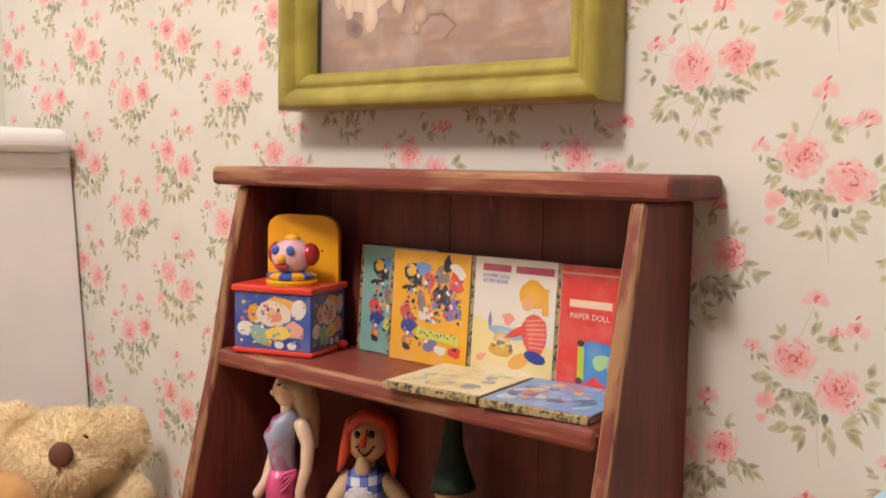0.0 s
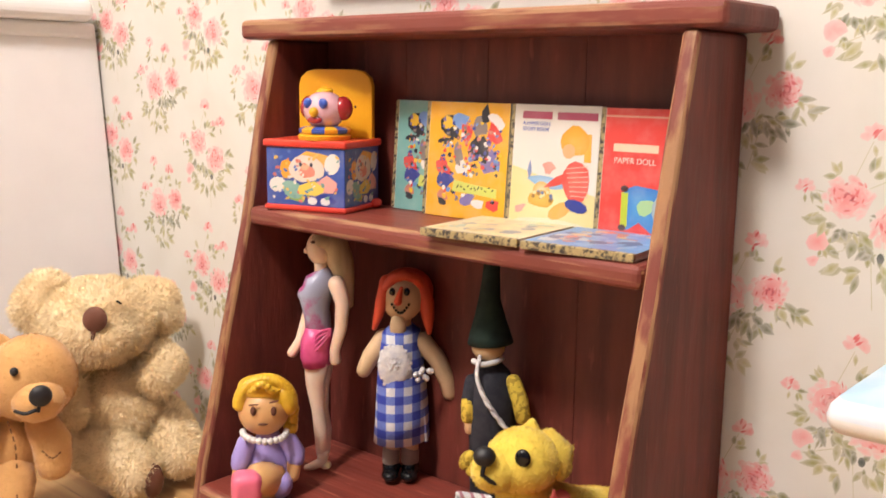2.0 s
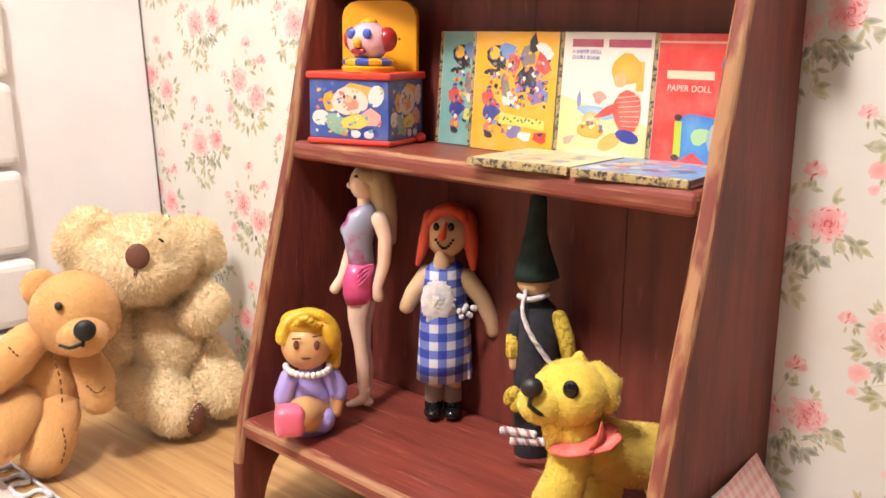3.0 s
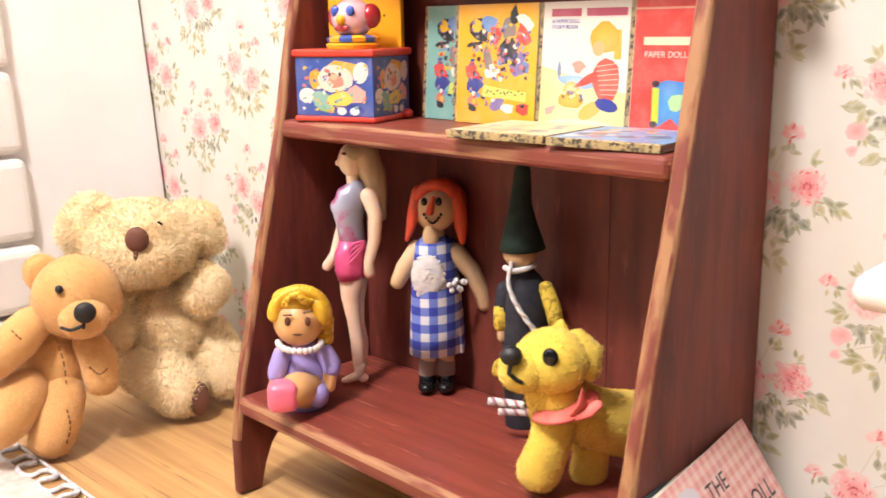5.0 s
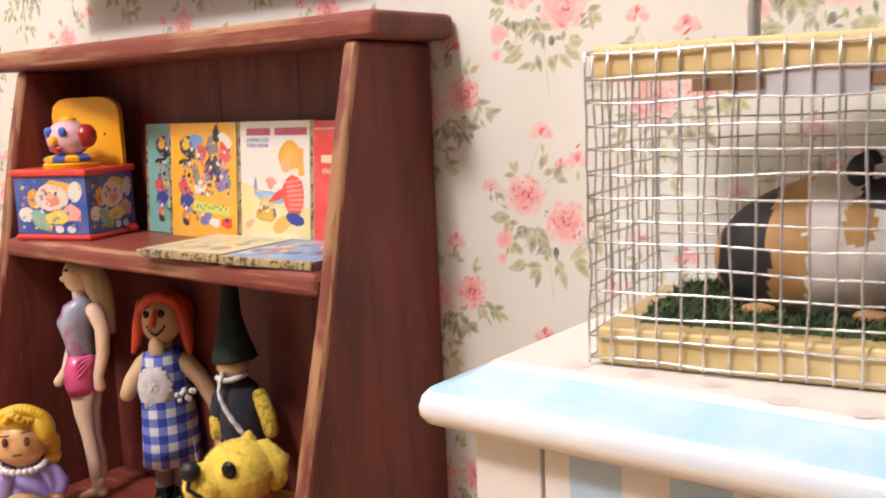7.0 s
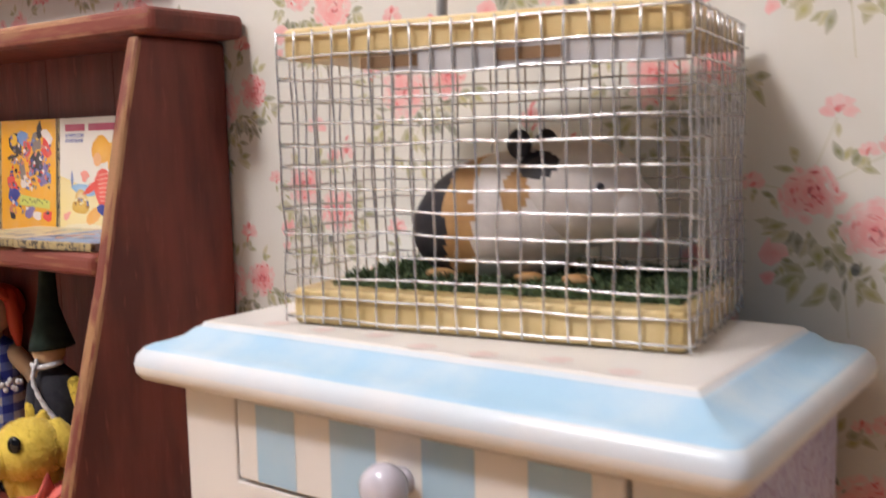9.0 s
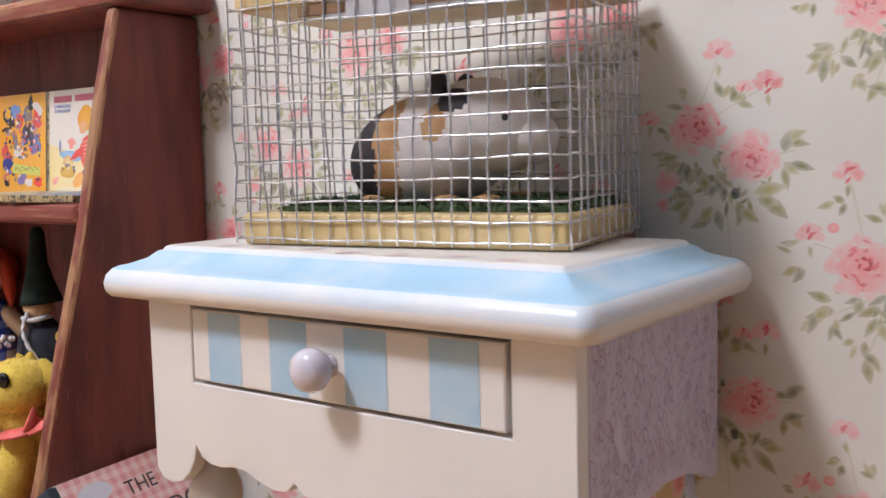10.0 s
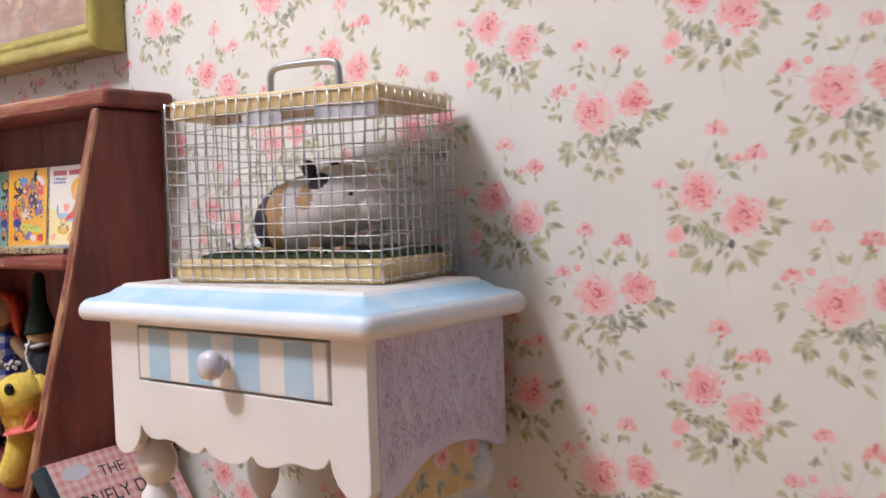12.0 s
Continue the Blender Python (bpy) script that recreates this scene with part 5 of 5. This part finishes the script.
limb(bm, [F(556, 690, 0.0), F(560, 700, 0.25)], [F.s(28), F.s(22)], 1, 12)
lo, hi = F(474, 729, 0.62), F(526, 674, 0.62)
box(bm, (lo.x, lo.y - 0.16, lo.z), (hi.x, lo.y + 0.22, hi.z), 0.12, 4, mi=3)
part("figure", bm, [skin_tan, lilac, hair_yellow, pink_plastic, pearl, nose_brown], doll, smooth=True)


# rag doll in a checked dress
def gingham():
    m = bpy.data.materials.new("blue_gingham")
    m.use_nodes = True
    nt = m.node_tree
    b = nt.nodes["Principled BSDF"]
    b.inputs["Roughness"].default_value = 0.85
    tc = nt.nodes.new("ShaderNodeTexCoord")
    sep = nt.nodes.new("ShaderNodeSeparateXYZ")
    nt.links.new(tc.outputs["Object"], sep.inputs[0])
    fac = []
    for axis in ("X", "Z"):
        mul = nt.nodes.new("ShaderNodeMath")
        mul.operation, mul.inputs[1].default_value = "MULTIPLY", 2500.0
        nt.links.new(sep.outputs[axis], mul.inputs[0])
        sn = nt.nodes.new("ShaderNodeMath")
        sn.operation = "SINE"
        nt.links.new(mul.outputs[0], sn.inputs[0])
        gt = nt.nodes.new("ShaderNodeMath")
        gt.operation, gt.inputs[1].default_value = "GREATER_THAN", 0.0
        nt.links.new(sn.outputs[0], gt.inputs[0])
        fac.append(gt)
    ad = nt.nodes.new("ShaderNodeMath")
    ad.operation = "ADD"
    nt.links.new(fac[0].outputs[0], ad.inputs[0])
    nt.links.new(fac[1].outputs[0], ad.inputs[1])
    hf = nt.nodes.new("ShaderNodeMath")
    hf.operation, hf.inputs[1].default_value = "MULTIPLY", 0.5
    nt.links.new(ad.outputs[0], hf.inputs[0])
    cr = nt.nodes.new("ShaderNodeValToRGB")
    cr.color_ramp.elements[0].color, cr.color_ramp.elements[1].color = (0.72, 0.72, 0.74, 1), (0.035, 0.06, 0.42, 1)
    e = cr.color_ramp.elements.new(0.5)
    e.color = (0.16, 0.22, 0.60, 1)
    nt.links.new(hf.outputs[0], cr.inputs[0])
    nt.links.new(cr.outputs[0], b.inputs["Base Color"])
    nz = nt.nodes.new("ShaderNodeTexNoise")
    nz.inputs["Scale"].default_value = 2600
    nt.links.new(tc.outputs["Object"], nz.inputs["Vector"])
    bp = nt.nodes.new("ShaderNodeBump")
    bp.inputs["Strength"].default_value, bp.inputs["Distance"].default_value = 0.6, 0.0002
    nt.links.new(nz.outputs["Fac"], bp.inputs["Height"])
    nt.links.new(bp.outputs[0], b.inputs["Normal"])
    return m


F = Figure((-5.26, -0.78, 1.565), 772, 690)
doll = thing("rag_doll", F.at, "red-haired cloth doll in a blue checked dress", "doll", "dolls on the shelf", F.turn)
bm = bmesh.new()
for a in (757, 790):
    limb(bm, [F(a, 610), F(a, 650), F(a - 1, 664)], [F.s(14), F.s(14), F.s(14)], 0)
    limb(bm, [F(a - 1, 640), F(a - 1, 660)], [F.s(16), F.s(16)], 4)
    limb(bm, [F(a, 667), F(a - 2, 681, 0.07)], [F.s(17), F.s(14)], 3)
    blob(bm, F(a - 3, 683, 0.14), (F.s(15), F.s(22), F.s(11)), mi=3)
limb(bm, [F(768, 420), F(768, 395)], [F.s(18), F.s(17)], 0)
limb(bm, [F(739, 440, 0.02), F(715, 475, 0.05), F(703, 500, 0.08)], [F.s(17), F.s(16), F.s(13)], 0)
limb(bm, [F(806, 445, 0.02), F(835, 480, 0.04), F(852, 515, 0.05), F(858, 540, 0.05)], [F.s(17), F.s(16), F.s(15), F.s(13)], 0)
rings = limb(bm, [F(774, 618), F(774, 580), F(772, 530), F(770, 490), F(769, 450), F(769, 428), F(769, 415)], [F.s(56), F.s(54), F.s(50), F.s(46), F.s(42), F.s(38), F.s(20)], 1, 28, caps=False, flat=0.75)
for k in range(-3, 4):
    limb(bm, [F(774 + 14 * k, 622, 0.32 - 0.022 * k * k), F(772 + 12 * k, 540, 0.30 - 0.02 * k * k)], [F.s(5), F.s(2)], 1, 6)
r2 = np.random.default_rng(33)
for k in range(150):
    a, q = 6.28 * r2.random(), r2.random() ** 0.5
    blob(bm, F(756 + 30 * q * math.cos(a), 489 - 38 * q * math.sin(a), 0.385 - 0.06 * q), (F.s(2.5 + 2.5 * r2.random()), F.s(2.5), F.s(2.5 + 2 * r2.random())), (0, 60 * r2.normal(), 0), 5, 6, 5)
blob(bm, F(762, 420, 0.20), (F.s(14), F.s(8), F.s(22)), mi=0)
blob(bm, F(756, 489, 0.33), (F.s(28), F.s(6), F.s(36)), mi=5)
for k in range(8):
    blob(bm, F(795 + 4 * k, 505 + 9 * math.sin(k * 1.7), 0.36 - 0.012 * k), (F.s(5), F.s(4), F.s(5.5)), mi=5, u=8, v=6)
blob(bm, F(770, 367, 0.04), (F.s(36), F.s(32), F.s(42)), mi=0, u=22, v=16)
blob(bm, F(778, 356, -0.12), (F.s(46), F.s(36), F.s(40)), mi=2, u=22, v=16)
limb(bm, [F(742, 340, 0.05), F(732, 375, 0.12), F(726, 405, 0.12), F(720, 424, 0.12)], [F.s(14), F.s(11), F.s(8), F.s(4)], 2)
limb(bm, [F(800, 338, 0.05), F(812, 375, 0.10), F(816, 405, 0.12), F(818, 430, 0.12)], [F.s(15), F.s(14), F.s(11), F.s(5)], 2)
limb(bm, [F(738, 352, 0.12), F(752, 332, 0.2), F(772, 326, 0.22), F(792, 332, 0.18), F(806, 352, 0.1)], [F.s(8), F.s(10), F.s(10), F.s(10), F.s(8)], 2)
for a in (750, 776):
    blob(bm, F(a, 357, 0.315), (F.s(5.5), F.s(3), F.s(7)), mi=3, u=10, v=8)
limb(bm, [F(766, 350, 0.335), F(760, 376, 0.35)], [F.s(3), F.s(7)], 6, 8)
for k in range(9):
    t = k / 8
    blob(bm, F(750 + 30 * t, 380 + 15 * math.sin(math.pi * t), 0.30 + 0.04 * math.sin(math.pi * t)), (F.s(2.6), F.s(2.6), F.s(2.6)), mi=3, u=6, v=5)
part("figure", bm, [skin_wax, gingham(), hair_red, black_gloss, mat("grey_sock", (0.30, 0.24, 0.19), 0.9), white_cloth, hair_red], doll, smooth=True)

# doll in a tall felt hat
F = Figure((-3.45, -0.75, 1.565), 925, 640)
doll = thing("felt_hat_doll", F.at, "small doll in a dark coat and tall green felt hat", "doll", "dolls on the shelf", F.turn)
bm = bmesh.new()
limb(bm, [F(930, 640), F(930, 590), F(930, 540), F(925, 500), F(918, 475)], [F.s(44), F.s(46), F.s(46), F.s(38), F.s(20)], 0, 18, flat=0.8)
hem = F(930, 640)
limb(bm, [hem, (hem.x, hem.y, 0.0)], [F.s(44), F.s(40)], 0, 18, flat=0.8)
blob(bm, F(920, 449, 0.06), (F.s(29), F.s(27), F.s(24)), mi=1)
limb(bm, [F(924, 441), F(923, 425), F(922, 396), F(921, 362), F(923, 330), F(924, 300), F(926, 288)], [F.s(40), F.s(36), F.s(27), F.s(19), F.s(16), F.s(14), F.s(7)], 2, 20, caps=False)
limb(bm, [F(893, 510, 0.1), F(887, 550, 0.12), F(886, 568, 0.12)], [F.s(14), F.s(15), F.s(14)], 0)
limb(bm, [F(886, 545, 0.14), F(887, 575, 0.14)], [F.s(13), F.s(14)], 3)
limb(bm, [F(888, 580, 0.14), F(889, 598, 0.14)], [F.s(10), F.s(9)], 1)
limb(bm, [F(965, 510, 0.1), F(978, 545, 0.16), F(984, 575, 0.18)], [F.s(14), F.s(15), F.s(14)], 3)
sash = smooth_line([F(904, 468, 0.24), F(899, 500, 0.34), F(911, 535, 0.39), F(932, 568, 0.41), F(956, 598, 0.40)], 5)
for ph in (0, math.pi):  # two strands of the cord wound round one another
    wound = [p + Vector((0, F.s(2.6) * math.sin(1.1 * k + ph), F.s(2.6) * math.cos(1.1 * k + ph))) for k, p in enumerate(sash)]
    limb(bm, wound, [F.s(3.4)] * len(sash), 4, 8)
for x, z in ((884, 650), (896, 662), (930, 672)):
    blob(bm, F(x, z, 0.40), (F.s(13), F.s(6), F.s(19)), (0, 25, 0), 3, 12, 8)
limb(bm, smooth_line([F(893, 474, 0.18), F(908, 480, 0.25), F(930, 476, 0.22), F(944, 470, 0.12)], 4), [F.s(5)] * 13, 4, 8)
part("figure", bm, [dark_cloth, skin_wax, hat_felt, mat("yellow_knit_cuff", (0.70, 0.52, 0.06), 0.85, second=(0.40, 0.28, 0.03), scale=1500, ramp=(0.5, 0.55), bump=0.8, bump_scale=2000), white_cloth], doll, smooth=True)

# end of twisted cord on the shelf
F = Figure((-2.72, -1.15, 1.575), 905, 725)
cord = thing("twisted_cord", F.at, "loose white and red twisted cord ends on the shelf", "cord", "", F.turn)
mauve = mat("mauve_strand", (0.45, 0.22, 0.26), 0.8)
for j, (a0, b0, a1, b1) in enumerate(((866, 716, 925, 724), (884, 734, 942, 736))):
    for k in range(3):
        pts = []
        for i in range(25):
            t, ph = i / 24, 2 * math.pi * (k / 3 + 3 * i / 24)
            pts.append(F(a0 + (a1 - a0) * t, b0 + (b1 - b0) * t) + Vector((0, 0.03 * math.cos(ph), 0.05 + 0.03 * math.sin(ph))))
        part("strand", one(limb, pts, [0.03] * 25, 0, 6), mauve if k == 0 else white_cloth, cord, smooth=True)

# toy dog
F = Figure((-2.05, -2.05, 1.565), 955, 862)
dog = thing("toy_dog", F.at, "yellow plush toy dog with a coral ribbon collar", "toy dog", "", F.turn)
bm = bmesh.new()
limb(bm, [F(985, 740, 0.15), F(970, 790, 0.2), F(952, 835, 0.2)], [F.s(40), F.s(36), F.s(40)], 0, 18)
limb(bm, [F(1040, 745, -0.35), F(1045, 800, -0.35), F(1040, 838, -0.3)], [F.s(36), F.s(32), F.s(34)], 0, 16)
limb(bm, [F(1000, 720, 0), F(1060, 745, -0.4), F(1120, 750, -0.75), F(1165, 750, -0.9)], [F.s(50), F.s(58), F.s(60), F.s(54)], 0, 20)
limb(bm, [F(1150, 790, -0.9), F(1150, 830, -0.9)], [F.s(34), F.s(32)], 0, 12)
limb(bm, [F(990, 735, 0.0), F(975, 680, 0.05)], [F.s(50), F.s(50)], 0, 18)
blob(bm, F(975, 640, 0.1), (F.s(66), F.s(62), F.s(58)), (0, -10, 0), 0, 24, 16)
blob(bm, F(925, 655, 0.3), (F.s(42), F.s(40), F.s(38)), (0, 0, 0), 0, 18, 12)
limb(bm, [F(986, 606, -0.1), F(990, 584, -0.12), F(992, 572, -0.12)], [F.s(27), F.s(17), F.s(7)], 0, 14)
limb(bm, [F(1022, 600, 0.02), F(1042, 625, 0.10), F(1044, 655, 0.12)], [F.s(20), F.s(28), F.s(22)], 0, 14, flat=0.6)
r2 = np.random.default_rng(41)
lumps(bm, 0.012, 9)
fur(bm, 30000, 0.018, 0.0042, 0, r2, lift=0.5)
blob(bm, F(904, 630, 0.55), (F.s(19), F.s(16), F.s(17)), mi=1)
limb(bm, [F(903, 645, 0.6), F(900, 662, 0.62), F(915, 674, 0.6), F(932, 680, 0.52)], [F.s(4)] * 4, 1, 8)
blob(bm, F(973, 633, 0.50), (F.s(14), F.s(8), F.s(16)), (0, 0, -20), 2, 14, 10)
rib = smooth_line([F(952, 735, 0.35), F(975, 740, 0.52), F(1005, 735, 0.50), F(1035, 715, 0.3), F(1048, 700, 0.1)], 6)
limb(bm, rib, [F.s(15)] * len(rib), 3, 8, flat=0.3)
limb(bm, [F(1015, 735, 0.52), F(1030, 715, 0.54), F(1030, 690, 0.50)], [F.s(10), F.s(14), F.s(3)], 3, 8, flat=0.3)
limb(bm, [F(1015, 738, 0.52), F(1042, 728, 0.54), F(1058, 716, 0.50)], [F.s(9), F.s(12), F.s(9)], 3, 8, flat=0.3)
part("figure", bm, [yellow_plush, black_thread, black_gloss, coral], dog, smooth=True)

def settle(bm, F, height):
    """Sets a figure farther back, at its apparent size, until it rests on what it sits on."""
    eye = F.home @ F.eye
    low = min(v.co.z for v in bm.verts)
    k = (eye.z - height) / (eye.z - low)
    bmesh.ops.transform(bm, matrix=Matrix.Translation(eye) @ Matrix.Scale(k, 4) @ Matrix.Translation(-eye), verts=bm.verts)
    return k


# pale plush bear
F = Figure((-10.35, -2.15, -0.045), 320, 738)
bear = thing("teddy_bear", F.at, "pale fluffy plush teddy bear sitting on the floor", "teddy bear", "teddy bears", F.turn)
bm = bmesh.new()
blob(bm, F(285, 580, -0.5), (F.s(78), F.s(68), F.s(100)), (0, 0, 0), 0, 44, 30)
blob(bm, F(246, 432, -0.3), (F.s(96), F.s(78), F.s(76)), (0, 0, 0), 0, 44, 30)
blob(bm, F(244, 452, 0.2), (F.s(66), F.s(48), F.s(50)), (0, 0, 0), 0, 36, 24)
blob(bm, F(158, 402, -0.5), (F.s(50), F.s(34), F.s(56)), (0, 15, 0), 0, 30, 20)
blob(bm, F(338, 408, -0.6), (F.s(58), F.s(34), F.s(54)), (0, 0, 0), 0, 30, 20)
limb(bm, [F(345, 490, -0.5), F(365, 510, -0.2), F(350, 530, 0.0)], [F.s(38), F.s(40), F.s(34)], 0, 14)
limb(bm, [F(215, 520, -0.3), F(205, 560, 0.0), F(215, 590, 0.1)], [F.s(34), F.s(34), F.s(30)], 0, 14)
limb(bm, [F(255, 640, -0.2), F(285, 665, 0.1), F(322, 695, 0.4)], [F.s(52), F.s(50), F.s(44)], 0, 16)
limb(bm, [F(360, 600, -0.6), F(385, 640, -0.3), F(400, 665, -0.1)], [F.s(50), F.s(50), F.s(44)], 0, 16)
r2 = np.random.default_rng(17)
lumps(bm, 0.07, 2.6)
fur(bm, 85000, 0.060, 0.0062, 0, r2, lift=0.8)
blob(bm, F(242, 424, 0.70), (F.s(19), F.s(9), F.s(21)), (0, 0, 0), 1)
limb(bm, [F(240, 446, 0.72), F(238, 470, 0.66)], [F.s(4), F.s(3)], 1, 6)
limb(bm, [F(280, 393, 0.44), F(286, 397, 0.43)], [F.s(2), F.s(2)], 2, 6)
blob(bm, F(352, 705, 0.62), (F.s(20), F.s(16), F.s(30)), (0, 0, 40), 1)
settle(bm, F, 0.0)
part("figure", bm, [teddy_pale, nose_brown, black_gloss], bear, smooth=True)

# honey-coloured felt bear
F = Figure((-10.45, -4.32, -0.045), 100, 806)
bear = thing("teddy_bear", F.at, "honey brown felt teddy bear with black nose", "teddy bear", "teddy bears", F.turn)
bm = bmesh.new()
blob(bm, F(95, 650, -0.35), (F.s(58), F.s(52), F.s(72)), (0, 10, 0), 0, 22, 16)
blob(bm, F(135, 525, 0.0), (F.s(74), F.s(66), F.s(74)), (0, 0, 0), 0, 26, 18)
blob(bm, F(148, 562, 0.5), (F.s(42), F.s(38), F.s(36)), (0, 0, 0), 0, 20, 14)
blob(bm, F(75, 482, -0.3), (F.s(32), F.s(16), F.s(34)), (0, -20, 0), 0)
blob(bm, F(196, 540, -0.3), (F.s(20), F.s(18), F.s(34)), (0, 20, 0), 0)
limb(bm, [F(155, 600, 0.0), F(175, 635, 0.2), F(180, 675, 0.3)], [F.s(28), F.s(33), F.s(29)], 0, 16)
limb(bm, [F(60, 570, 0.0), F(30, 600, 0.2), F(-15, 640, 0.3)], [F.s(32), F.s(36), F.s(34)], 0, 16)
limb(bm, [F(110, 695, 0.0), F(100, 740, 0.25), F(90, 775, 0.35)], [F.s(40), F.s(42), F.s(40)], 0, 18)
limb(bm, [F(45, 690, 0.1), F(15, 730, 0.4), F(-10, 755, 0.6)], [F.s(42), F.s(44), F.s(42)], 0, 18)
r2 = np.random.default_rng(18)
lumps(bm, 0.015, 5)
fur(bm, 30000, 0.024, 0.0038, 0, r2, lift=0.35)
blob(bm, F(150, 553, 0.98), (F.s(18), F.s(11), F.s(18)), (0, 0, 0), 1)
limb(bm, [F(148, 572, 0.95), F(147, 580, 0.95)], [F.s(3)] * 2, 1, 6)
limb(bm, smooth_line([F(108, 580, 0.78), F(125, 584, 0.90), F(142, 578, 0.95)], 4), [F.s(3)] * 9, 1, 6)
blob(bm, F(104, 512, 0.58), F.s(7), mi=1, u=10, v=8)
# stitched seams down the belly, the arm and the leg
for line in ([(98, 600, 0.25), (112, 640, 0.30), (118, 690, 0.25)], [(20, 585, 0.55), (40, 600, 0.50), (58, 582, 0.36)], [(118, 725, 0.55), (124, 755, 0.68), (116, 790, 0.70)], [(158, 650, 0.56), (176, 662, 0.62), (192, 650, 0.52)]):
    seam = smooth_line([F(*p) for p in line], 6)
    for a, b in zip(seam[::2], seam[1::2]):
        limb(bm, [a, b], [F.s(1.5)] * 2, 2, 6)
settle(bm, F, 0.0)
part("figure", bm, [teddy_brown, black_thread, mat("seam_thread", (0.22, 0.10, 0.03), 0.9)], bear, smooth=True)

# ---- rug with a looped braid edge ----
rug = thing("rug", (-9.0, -6.95, -0.048), "small woven rug with a looped silvery braid edge", "rug", turn=-1)
part("weave", one(box, (-5, -2.2, 0), (2.5, 2.08, 0.05), 0.02, 1), rug_cloth, rug)
bm = bmesh.new()
pts = []
for k in range(420):
    t = k / 7.0
    pts.append((-4.9 + 7.3 * k / 419 + 0.10 * math.sin(2 * t), 2.20 + 0.19 * math.cos(t), 0.06 + 0.02 * math.sin(t)))
limb(bm, pts, [0.045] * len(pts), 0, 6)
part("braid", bm, braid, rug, "looped silvery white braid", smooth=True)
limb_bm = bmesh.new()
limb(limb_bm, [(-4.9, 2.43, 0.05), (2.4, 2.43, 0.05)], [0.03, 0.03], 0, 6)
part("braid_cord", limb_bm, braid, rug, smooth=True)
